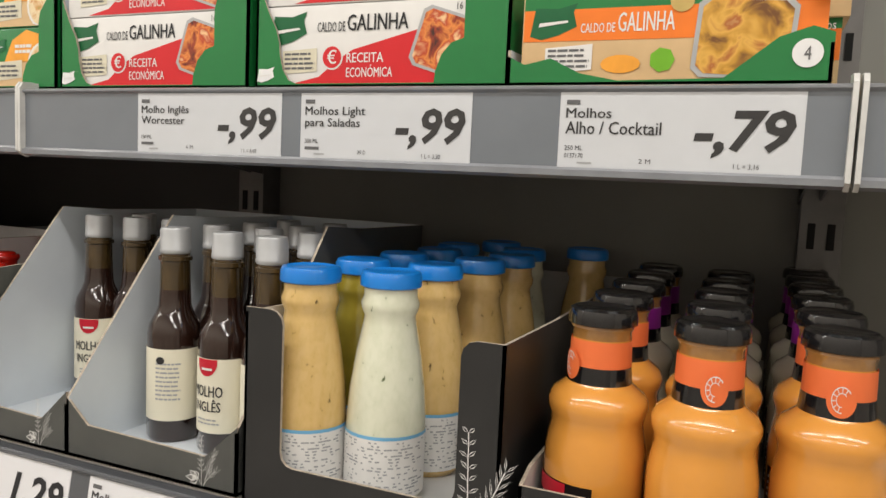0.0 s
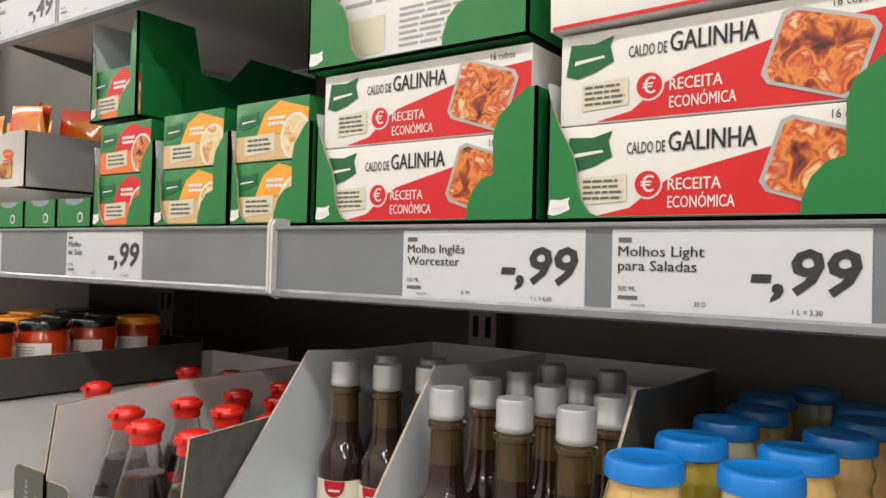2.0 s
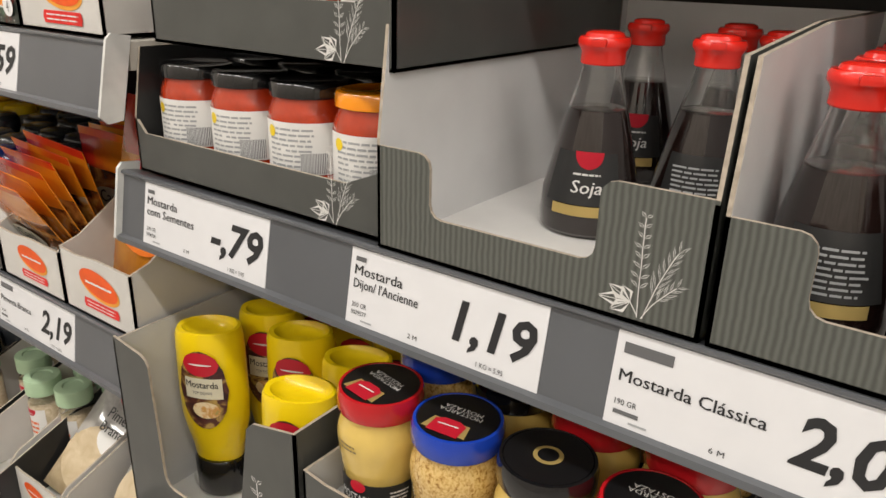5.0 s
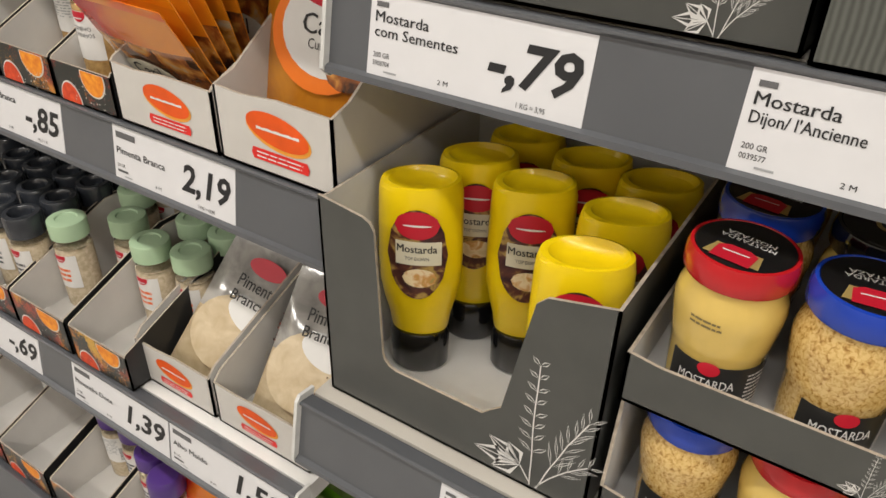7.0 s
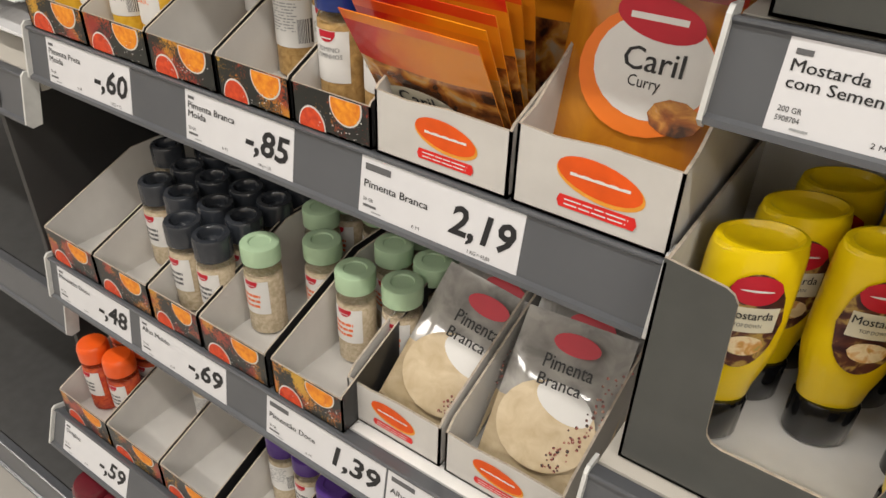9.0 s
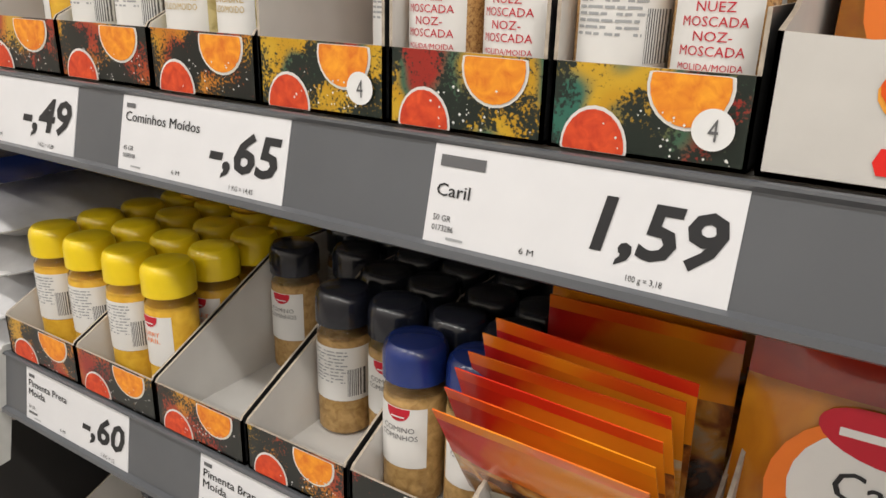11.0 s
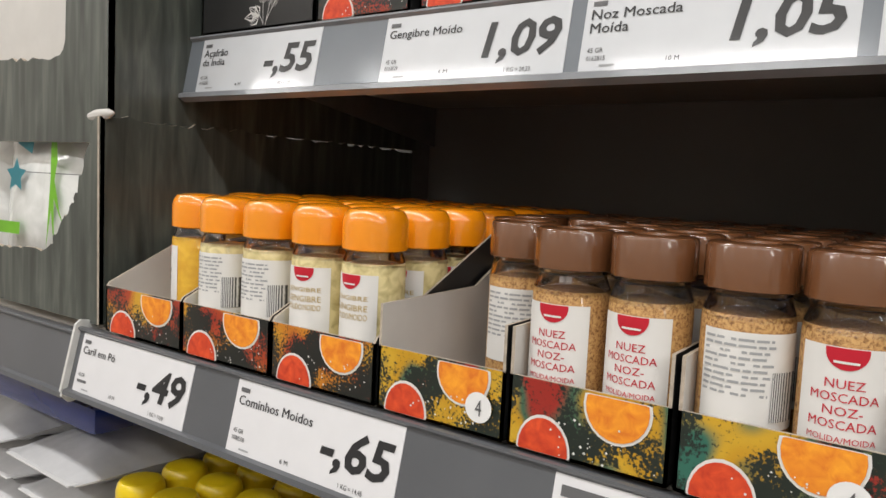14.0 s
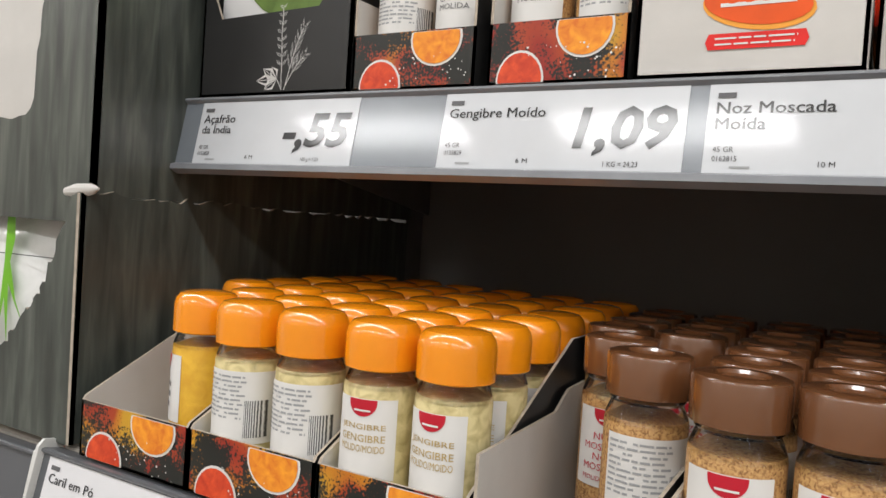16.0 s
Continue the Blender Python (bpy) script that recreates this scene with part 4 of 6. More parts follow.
def dressing_bottle(fill, word):
    b = thing("dressing_bottle", "rounded glass bottle of %s dressing with a bright blue lid" % word, "bottle", "dressing bottles")
    part("bottle", lathe([(0.0245, 0), (0.0280, 0.004), (0.0287, 0.030), (0.0285, 0.055), (0.0268, 0.078), (0.0230, 0.104), (0.0190, 0.124), (0.0183, 0.130), (0.0205, 0.135), (0.0208, 0.139), (0.0190, 0.144), (0.0190, 0.152)],
                         fill, 26), b, "glass bottle filled with %s dressing" % word)
    part("lid", lathe([(0.0206, 0.1500), (0.0217, 0.1508), (0.0217, 0.1575), (0.0204, 0.1608), (0.0180, 0.1614), (0.0165, 0.1605), (0.002, 0.1605)], "blue_cap", 26), b, "bright blue metal lid")
    lab = part("label", wrap_patch(0.0292, -95, 80, 0.006, 0.050, "white", 14), b, "white paper label")
    part("blue_edge", wrap_patch(0.0294, -95, 80, 0.0480, 0.0504, "sky_print", 14), lab)
    part("small_print", bars(-0.044, 0.008, 0.036, 0.047, 18, "ink_pale", 0, 0.50, 8, 0.0295), lab)
    return b


def sauce_bottle(fill, band, word):
    b = thing("sauce_jar", "bulging glass bottle of %s sauce with a black lid" % word, "sauce bottle", "garlic and cocktail sauces")
    part("bottle", lathe([(0.029, 0), (0.0325, 0.004), (0.0338, 0.030), (0.0343, 0.052), (0.0338, 0.062), (0.0318, 0.071), (0.0308, 0.0765), (0.0318, 0.081), (0.0336, 0.0855), (0.0334, 0.0895), (0.0305, 0.0940), (0.0245, 0.0978), (0.0212, 0.1005), (0.0202, 0.104), (0.0196, 0.125), (0.0196, 0.129), (0.0208, 0.131), (0.0200, 0.134)], [fill, "sauce_neck"], 32, 1.0, [0] * 14 + [1] * 3), b, "glass bottle filled with %s sauce" % word)
    part("lid", lathe([(0.0218, 0.1325), (0.0230, 0.1332), (0.0230, 0.1375), (0.0218, 0.1410), (0.0195, 0.1422), (0.017, 0.1412), (0.002, 0.1412)], "black_cap", 28), b, "black metal lid")
    neck = part("neck_band", wrap_patch(0.0208, -150, 150, 0.1095, 0.1245, band, 20, 1.0, 0.0204), b, "coloured paper neck band")
    part("dark_band", wrap_patch(0.0220, -150, 150, 0.1000, 0.1096, "black_cap", 20, 1.0, 0.0209), neck)
    part("emblem", wrap_disc(0.0222, 12, 0.1100, 0.0165, 0.0175, band, 18), neck)
    v, f = [], []

    def bent(cx, cz):
        a = radians(12) + cx / 0.0226
        v.append((0.0226 * math.sin(a), -0.0226 * math.cos(a), 0.1105 + cz))
    for lo, hi in ((0.0062, 0.0057), (0.0034, 0.0030)):
        for k in range(15):
            t = 0.6 + 4.2 * k / 14
            for q in (lo, hi):
                bent(0.9 * q * math.cos(t), 1.1 * q * math.sin(t))
            if k:
                f.append((len(v) - 4, len(v) - 3, len(v) - 1, len(v) - 2))
    for k in range(7):
        t = 1.0 + 3.4 * k / 6
        for dt in (-0.05, 0.05):
            for q in (0.0032, 0.0060):
                bent(0.9 * q * math.cos(t + dt), 1.1 * q * math.sin(t + dt))
        f.append((len(v) - 4, len(v) - 3, len(v) - 1, len(v) - 2))
    part("line_drawing", mesh("line", v, f, "white"), neck)
    lab = part("label", wrap_patch(0.0346, -60, 70, 0.006, 0.046, "black_cap", 12, 1.0, 0.0347), b, "black paper label")
    part("label_stripe", wrap_patch(0.0349, -10, 40, 0.036, 0.0455, "badge", 6, 1.0, 0.0350), lab)
    part("small_print", bars(-0.034, 0.012, -0.012, 0.042, 8, "ink_pale", 0, 0.4, 8, 0.0350), lab)
    return b


def soy_bottle(back=False):
    b = thing("soy_bottle", "cone-shaped glass soy sauce bottle with a red pouring cap", "bottle", "soy sauce bottles")
    part("soy_sauce", lathe([(0.028, 0), (0.0310, 0.003), (0.0315, 0.011), (0.0302, 0.026), (0.0225, 0.060), (0.0182, 0.0765), (0.0170, 0.0768), (0.003, 0.0768)], "soy", 28), b, "glass full of dark soy sauce")
    part("glass", lathe([(0.0182, 0.0765), (0.0142, 0.092), (0.0122, 0.1005), (0.0120, 0.106), (0.0108, 0.106), (0.0111, 0.1005), (0.0130, 0.092), (0.0170, 0.0771)], "glass", 28, close=False), b, "clear empty glass neck")
    cap = part("cap", lathe([(0.0128, 0.1030), (0.0136, 0.1038), (0.0134, 0.1105), (0.0150, 0.1130), (0.0158, 0.1142), (0.0158, 0.1172), (0.0146, 0.1190), (0.0120, 0.1192), (0.0112, 0.1212), (0.0085, 0.1222), (0.002, 0.1224)], "red_cap", 24), b, "red plastic pouring cap")
    part("spout", slab(0.009, 0.007, 0.0045, "red_cap", 0.0015, (0, -0.0165, 0.1142)), cap)
    r = 0.0312
    lab = part("label", wrap_patch(r + 0.0003, -46, 46, 0.022, 0.053, "card_black", 12, 1.0, 0.0245), b, "black label with a gold foot")
    part("gold_foot", wrap_patch(0.0319, -34, 34, 0.015, 0.0215, "gold", 12, 1.0, r + 0.0004), lab)
    if back:
        part("small_print", bars(-0.016, 0.024, 0.016, 0.048, 8, "ink_pale", 0, 0.4, 6, 0.0311), lab)
    else:
        part("badge", wrap_disc(0.0268, 6, 0.0525, 0.017, 0.018, "badge", 14, True), lab, "red brand badge")
        part("lettering", text("Soja", 0.019, 0.0105, "white", 0.004, 0.15, 0.0312, 6), lab, "", pose(0, 0, 0.027))
        part("small_print", bars(-0.006, 0.0395, 0.013, 0.0420, 1, "white", 0, 0.5, 6, 0.0290), lab)
    return b


def paste_jar(lid, back=False):
    word = "orange" if lid == "orange_cap" else "dark green"
    b = thing("paste_jar", "small glass jar of red tomato paste with a %s lid" % word, "jar", "tomato paste jars")
    part("jar", lathe([(0.026, 0), (0.029, 0.004), (0.0295, 0.056), (0.0285, 0.063), (0.0255, 0.070), (0.0255, 0.073)], "tomato", 26), b, "glass jar full of red paste")
    part("lid", lathe([(0.0268, 0.0715), (0.0280, 0.0722), (0.0280, 0.0790), (0.0268, 0.0815), (0.024, 0.0820), (0.022, 0.0808), (0.002, 0.0808)], lid, 26), b, "%s metal lid" % word)
    lab = part("label", wrap_patch(0.0299, -80, 75, 0.022, 0.057, "white", 14), b, "white paper label")
    if back:
        part("yellow_mark", wrap_disc(0.0302, -20, 0.050, 0.008, 0.008, "yellow_cap", 10), lab)
        part("small_print", bars(-0.012, 0.026, 0.024, 0.054, 8, "ink_pale", 0, 0.4, 7, 0.0302), lab)
        part("barcode", wrap_patch(0.0303, 25, 60, 0.023, 0.037, "barcode", 6), lab)
    else:
        badge_on(lab, 0.0302, -12, 0.055, 0.017, 0.014)
        part("fruit_print", wrap_disc(0.0302, 20, 0.036, 0.020, 0.016, "red_cap", 14), lab)
        part("small_print", bars(-0.020, 0.027, 0.004, 0.042, 3, "ink_soft", 0, 0.4, 7, 0.0302), lab)
    return b


def squeeze_bottle():
    b = thing("mustard_bottle", "yellow plastic squeeze bottle of mustard standing on its black cap", "squeeze bottle", "mustard squeeze bottles")
    sy = 0.66
    part("cap", lathe([(0.021, 0), (0.0235, 0.003), (0.0240, 0.038), (0.022, 0.041)], "black_cap", 26, 0.80), b, "black plastic cap")
    part("bottle", lathe([(0.0215, 0.039), (0.0228, 0.043), (0.0245, 0.056), (0.0285, 0.073), (0.0314, 0.090), (0.0322, 0.112), (0.0318, 0.145), (0.0314, 0.165), (0.0308, 0.176), (0.0285, 0.182), (0.024, 0.1825), (0.0195, 0.178), (0.010, 0.1755), (0.002, 0.1765)], "mustard_bottle", 30, sy), b, "yellow plastic bottle")
    v, f = [], []
    for k in range(31):
        a = 2 * math.pi * k / 30
        rise = 0.0022 + 0.0016 * math.cos(a - 0.6) - 0.0030 * math.exp(-((a - 3.6) / 0.35) ** 2)
        for r, z in ((0.0302, 0.1785), (0.0290, 0.1820 + rise), (0.0262, 0.1825 + rise), (0.0215, 0.1795)):
            v.append((r * math.cos(a), r * math.sin(a) * sy, z))
        if k:
            f += [(4 * k - 4 + q, 4 * k + q, 4 * k + 1 + q, 4 * k - 3 + q) for q in range(3)]
    part("lip", mesh("lip", v, f, "mustard_bottle", None, 60), b)

    def front(cx, cz, rx, rz, off, m, square=False, n=14):
        v = []
        for k in range(n + 1):
            x = cx + rx * (-1 + 2 * k / n)
            e = rz if square else rz * math.sqrt(max(0.0, 1 - ((x - cx) / rx) ** 2))
            y = -0.0325 * sy * math.sqrt(max(0.0, 1 - (x / 0.0350) ** 2)) - off
            v += [(x, y, cz - e), (x, y, cz + e)]
        return mesh("label", v, [(2 * k, 2 * k + 2, 2 * k + 3, 2 * k + 1) for k in range(n)], m, None, 70)
    lab = part("label", front(0, 0.126, 0.0225, 0.042, 0.0006, "sachet_dark"), b, "oval dark picture label")
    part("badge", front(0, 0.154, 0.0165, 0.0125, 0.0010, "badge"), lab, "red brand badge")
    part("badge_mark", front(0, 0.154, 0.011, 0.0009, 0.0014, "white"), lab)
    part("name_panel", front(0.001, 0.1285, 0.0170, 0.0110, 0.0010, "panel_cream", True), lab)
    part("lettering", text("Mostarda", 0.030, 0.0070, "ink", 0.003, 0, 0.050, 0, 1.0), lab, "", pose(0, 0.0500 - 0.0325 * sy - 0.0016, 0.1295))
    part("lettering", text("TOP DOWN", 0.018, 0.0032, "ink_soft", 0, 0, 0.050, 0, 1.0), lab, "", pose(0, 0.0500 - 0.0325 * sy - 0.0016, 0.1225))
    part("dish_print", front(0.002, 0.105, 0.013, 0.009, 0.0010, "soup_photo"), lab)
    return b


def mustard_jar(lid, fill, word):
    colour = {"lid_red": "red and black", "lid_blue": "blue and black", "black_cap": "black"}[lid]
    b = thing("mustard_jar", "glass jar of %s mustard with a %s lid" % (word, colour), "jar", "mustard jars")
    part("jar", lathe([(0.0245, 0), (0.0280, 0.004), (0.0292, 0.022), (0.0300, 0.040), (0.0308, 0.0415), (0.0312, 0.045), (0.0335, 0.060), (0.0338, 0.066), (0.0325, 0.072), (0.0295, 0.078), (0.0285, 0.086)], fill, 28), b, "glass jar full of %s mustard" % word)
    cap = part("lid", lathe([(0.0320, 0.083), (0.0332, 0.085), (0.0332, 0.094), (0.0318, 0.098), (0.0298, 0.0984), (0.0292, 0.0970)], [lid], 30), b, "%s metal lid" % colour)
    part("lid_top", lathe([(0.0294, 0.0975), (0.0290, 0.0982), (0.0275, 0.0984), (0.002, 0.0984)], "black_cap", 30), cap)
    if lid != "black_cap":
        for k, (z, w) in enumerate(((0.006, 0.030), (0.001, 0.034))):
            part("lettering", text(("MOSTAZA", "MOSTARDA")[k], w, 0.0042, "white", 0.004), cap, "", pose(w / 2, 0.004 + z, 0.0988, -90, 0, 180))
        part("lid_gold", mesh("gold", [(-0.017, -0.0225, 0.0987), (0.017, -0.0225, 0.0987), (0.014, -0.008, 0.0987), (-0.014, -0.008, 0.0987)], [(0, 1, 2, 3)], "gold"), cap)
        part("lid_badge", mesh("badge", [(-0.012, -0.0245, 0.0989), (0.012, -0.0245, 0.0989), (0.012, -0.010, 0.0989), (0.006, -0.0065, 0.0989), (-0.006, -0.0065, 0.0989), (-0.012, -0.010, 0.0989)], [tuple(range(6))], "badge"), cap)
        part("badge_mark", mesh("mark", [(-0.008, -0.0150, 0.0991), (0.008, -0.0140, 0.0991), (0.008, -0.0128, 0.0991), (-0.008, -0.0138, 0.0991)], [(0, 1, 2, 3)], "white"), cap)
    else:
        part("gold_seal", mesh("gold", [(x, z, 0.0987) for x, z in oval(0.0, 0.0, 0.010, 0.010)], [tuple(range(24))], "gold"), cap)
        part("seal_core", mesh("core", [(x, z, 0.0989) for x, z in oval(0.0, 0.0, 0.007, 0.007)], [tuple(range(24))], "black_cap"), cap)
    if fill == "mustard_dijon":
        part("date_stamp", bars(-0.010, 0.0605, 0.012, 0.0665, 2, "stamp_ink", 0, 0.45, 9, 0.0341), b)
    lab = part("label", wrap_patch(0.0296, -35, 100, 0.006, 0.037, "card_black", 14, 1.0, 0.0306), b, "black paper label")
    part("lettering", text("MOSTARDA", 0.036, 0.006, "white", 0.004, 0, 0.0309, 15), lab, "", pose(0, 0, 0.022))
    part("badge", wrap_disc(0.0312, 15, 0.0345, 0.014, 0.009, "badge", 12), lab)
    part("small_print", bars(0.034, 0.010, 0.050, 0.033, 8, "white", 0, 0.4, 3, 0.0309), lab)
    return b


M["sachet_dark"] = blotch("mustard_label", [(0.35, (0.03, 0.008, 0.012)), (0.52, (0.10, 0.03, 0.02)), (0.62, (0.45, 0.30, 0.08)), (0.7, (0.12, 0.03, 0.02))], 70, 3, 0.35)
WF, WB = worcester_bottle(), worcester_bottle(True)
DP, DW, DV = dressing_bottle("dressing_peach", "peach-coloured"), dressing_bottle("dressing_white", "white yoghurt"), dressing_bottle("vinaigrette", "olive-green")
SO, SG = sauce_bottle("sauce_orange", "coral", "orange cocktail"), sauce_bottle("garlic_sauce", "magenta", "pale garlic")
YF, YB = soy_bottle(), soy_bottle(True)
PG, PB, PO = paste_jar("black_cap"), paste_jar("black_cap", True), paste_jar("orange_cap", True)
SQ = squeeze_bottle()
MR, MB, MK = mustard_jar("lid_red", "mustard_dijon", "smooth"), mustard_jar("lid_blue", "mustard_grain", "whole-grain"), mustard_jar("black_cap", "mustard_dijon", "smooth")
for o in (MR, MB, MK):
    o.scale = (0.88, 0.88, 1.02)
SQ.scale = (1.0, 1.0, 0.925)
for o in (WF, WB):
    o.scale = (1.06, 1.06, 1.03)
for o in (SO, SG):
    o.scale = (0.91, 0.91, 1.08)
PROTOS += [WF, WB, DP, DW, DV, SO, SG, YF, YB, PG, PB, PO, SQ, MR, MB, MK]

ZB = 1.1145
ZBF = ZB + 0.0025
GREY = ("card_print", "card_grey", "edge")


def low_front(a, b, lo):
    return lambda w: [(0, 0), (w, 0), (w, b), (w - 0.028, lo), (0.022, lo + 0.003), (0, a)]


WS = [(0, 0), (0.30, 0), (0.30, 0.18), (0.17, 0.182), (0.112, 0.186), (0, 0.046)]
for a, b in ((-0.633, -0.4965), (-0.496, -0.332)):
    c = carton("sauce_carton", "open grey display carton with slanted sides for sauce bottles", a, b, 0.460, ZB, 0.30, low_front(0.046, 0.050, 0.024), WS, GREY, 0.18)
    add_sprig(c, b - a - 0.030, -0.0006, 0.002, 0.036)
    if a < -0.6:
        shared = next(o for o in c.children if o.name.startswith("side_panel"))
        shared.data = sheet([(0, 0), (0.30, 0), (0.30, 0.05), (0, 0.040)], 0.0022, GREY, "x", b - a)


def post_front(left, right, lo, hl, hr, r=0.012, slope=0.0):
    """Front with a tall post at each side and a rounded cut between."""
    def build(w):
        pts = [(0, 0), (w, 0), (w, hr)]
        for k in range(4):
            t = radians(90 * k / 3)
            pts.append((w - right + slope + r - r * math.sin(t), hr - r + r * math.cos(t)))
        for k in range(4):
            t = radians(90 * k / 3)
            pts.append((w - right - r + r * math.cos(t), lo + r - r * math.sin(t)))
        for k in range(4):
            t = radians(90 * k / 3)
            pts.append((left + r - r * math.sin(t), lo + r - r * math.cos(t)))
        for k in range(4):
            t = radians(90 * k / 3)
            pts.append((left - r + r * math.cos(t), hl - r + r * math.sin(t)))
        pts.append((0, hl))
        return pts
    return build


c = carton("sauce_carton", "tall black display carton with a cut-out front for dressing bottles", -0.325, -0.139, 0.458, ZB, 0.42, post_front(0.030, 0.028, 0.030, 0.137, 0.134, 0.010),
           [(0, 0), (0.42, 0), (0.42, 0.128), (0.12, 0.130), (0, 0.134)], ("card_black", "card_grey_warm", "edge"), 0.13)
add_sprig(c, 0.166, -0.0006, 0.003, 0.075, 5)
c = carton("sauce_carton", "low black display tray holding bulging sauce bottles", -0.128, 0.075, 0.462, ZB, 0.42, lambda w: rect(0, 0, w, 0.050), [(0, 0), (0.42, 0), (0.42, 0.056), (0.02, 0.056), (0, 0.050)], ("card_black", "card_white", "edge"), 0.056)
part("front_print", decal(rect(0.02, 0.006, 0.09, 0.036), -0.0006, "card_print"), c)

for x, y, k in ((-0.453, 0.530, WB), (-0.397, 0.527, WF), (-0.352, 0.524, WB), (-0.455, 0.584, WF), (-0.402, 0.588, WB), (-0.352, 0.580, WF), (-0.455, 0.640, WB), (-0.402, 0.640, WF), (-0.352, 0.640, WB),
                (-0.598, 0.584, WF), (-0.556, 0.590, WF), (-0.520, 0.602, WF), (-0.598, 0.642, WB), (-0.552, 0.650, WF), (-0.455, 0.695, WB), (-0.400, 0.695, WF)):
    copy_thing(k, pose(x, y, ZBF, 0, 0, 8 if k is WB else 26 if x < -0.59 else 12 if x < -0.5 else 2))
for x, y, k in ((-0.299, 0.497, DP), (-0.243, 0.513, DW), (-0.294, 0.564, DV), (-0.236, 0.574, DP), (-0.222, 0.636, DP), (-0.291, 0.632, DW), (-0.214, 0.699, DP), (-0.284, 0.694, DP),
                (-0.291, 0.760, DP), (-0.221, 0.762, DW), (-0.266, 0.825, DW), (-0.170, 0.822, DP)):
    copy_thing(k, pose(x, y, ZBF, 0, 0, 20))
for cx, rows, first in ((-0.092, 5, 0.503), (-0.028, 5, 0.492), (0.039, 6, 0.508)):
    for k in range(rows):
        copy_thing(SO if k < 2 else SG, pose(cx, first + 0.0725 * k, ZBF, 0, 0, -12 if cx > 0 else 0 if cx > -0.05 else -60))

# soy sauce
SOYC = ("soy_card", "card_bright", "edge")
for a, b in ((-1.028, -0.834), (-0.831, -0.637)):
    c = carton("soy_carton", "grey corrugated display carton with a cut-out front for soy bottles", a, b, 0.447, ZB, 0.33, post_front(0.038, 0.055, 0.026, 0.062, 0.068, 0.008),
               [(0, 0), (0.33, 0), (0.33, 0.135), (0.14, 0.136), (0.008, 0.128), (0, 0.066)], SOYC, 0.135, floor_mat=("white", "soy_card", "edge"))
    add_sprig(c, b - a - 0.030, -0.0006, 0.004, 0.05, 4)
for x, y, k in ((-0.946, 0.560, YF), (-0.890, 0.600, YB), (-0.868, 0.665, YF), (-0.797, 0.503, YB), (-0.734, 0.481, YF), (-0.671, 0.484, YF),
                *[(-0.797 + 0.063 * c, 0.568 + 0.0645 * r, (YF, YB, YF)[(c + r) % 3]) for r in range(3) for c in range(3)], (-0.975, 0.70, YF), (-0.911, 0.715, YF)):
    copy_thing(k, pose(x, y, ZBF, 0, 0, 14))
for a, b in ((-1.028, -0.834), (-0.831, -0.637)):
    carton("soy_carton", "grey carton of soy bottles behind the front one", a, b, 0.785, ZB, 0.14, lambda w: rect(0, 0, w, 0.128), [(0, 0), (0.14, 0), (0.14, 0.128), (0, 0.128)], SOYC, 0.128)
    for k in range(3):
        copy_thing(YF, pose(a + 0.03 + 0.058 * k, 0.825, ZBF))

# tomato paste, two trays one on the other
for z, x0, x1, hf in ((ZB, -1.285, -1.032, 0.031), (ZB + 0.102, -1.247, -1.022, 0.036)):
    c = carton("paste_carton", "low dark grey tray of tomato paste jars", x0, x1, 0.455, z, 0.30, lambda w: [(0, 0), (w, 0), (w, hf + 0.012), (w - 0.03, hf), (0.012, hf), (0, hf + 0.012)],
               [(0, 0), (0.30, 0), (0.30, 0.095 if z == ZB else 0.046), (0.01, 0.095 if z == ZB else 0.047), (0, hf + 0.012)], ("card_print", "card_black", "edge"), 0.05, "paste trays")
    add_sprig(c, x1 - x0 - 0.04, -0.0006, 0.002, 0.05, 4)
    for r in range(4):
        for k in range(4 if z == ZB else 3):
            jx = x0 + 0.034 + (x1 - x0 - 0.068) * k / (3 if z == ZB else 2)
            kind = (PO if (k == 3 and r == 0) else (PB, PB, PB)[k % 3] if r == 0 else PG) if z == ZB else ((PG, PG, PB)[k] if r == 0 else (PB, PG, PO)[(k + r) % 3])
            copy_thing(kind, pose(jx, 0.492 + 0.062 * r, z + 0.0025, 0, 0, 5))

# mustard squeeze bottles and jars on the lower shelf
ZC = 0.8005


def mustard_front(w):
    """Tall posts left and right of a deep cut with rounded corners."""
    pts = [(0, 0), (w, 0), (w, 0.173), (w - 0.044, 0.163), (w - 0.051, 0.156), (w - 0.068, 0.062)]
    pts += [(w - 0.070 - 0.012 * math.sin(radians(a)), 0.049 + 0.012 * (1 - math.sin(radians(a)))) for a in (25, 55, 90)]
    pts += [(0.064 - 0.012 * math.sin(radians(a)), 0.049 + 0.012 * (1 - math.cos(radians(a)))) for a in (0, 35, 65, 90)]
    return pts + [(0.048, 0.148)] + [(0.036 + 0.012 * math.cos(radians(a)), 0.158 + 0.013 * math.sin(radians(a))) for a in (20, 50, 80)] + [(0, 0.176)]


c = carton("mustard_carton", "dark grey display carton with a deep cut-out front", -1.298, -1.079, 0.418, ZC, 0.215, mustard_front, [(0, 0), (0.215, 0), (0.215, 0.178), (0, 0.173)], ("card_print", "card_grey_warm", "edge"), 0.178, floor_mat=("white", "card_print", "edge"))
add_sprig(c, 0.178, -0.0006, 0.004, 0.108, 3)
for x, y, turn in ((-1.258, 0.484, 27), (-1.244, 0.543, 27), (-1.231, 0.598, 25), (-1.188, 0.527, 24), (-1.170, 0.588, 24), (-1.119, 0.461, 18), (-1.118, 0.524, 20), (-1.114, 0.582, 20)):
    copy_thing(SQ, pose(x, y, ZC + 0.003, 0, 0, turn))
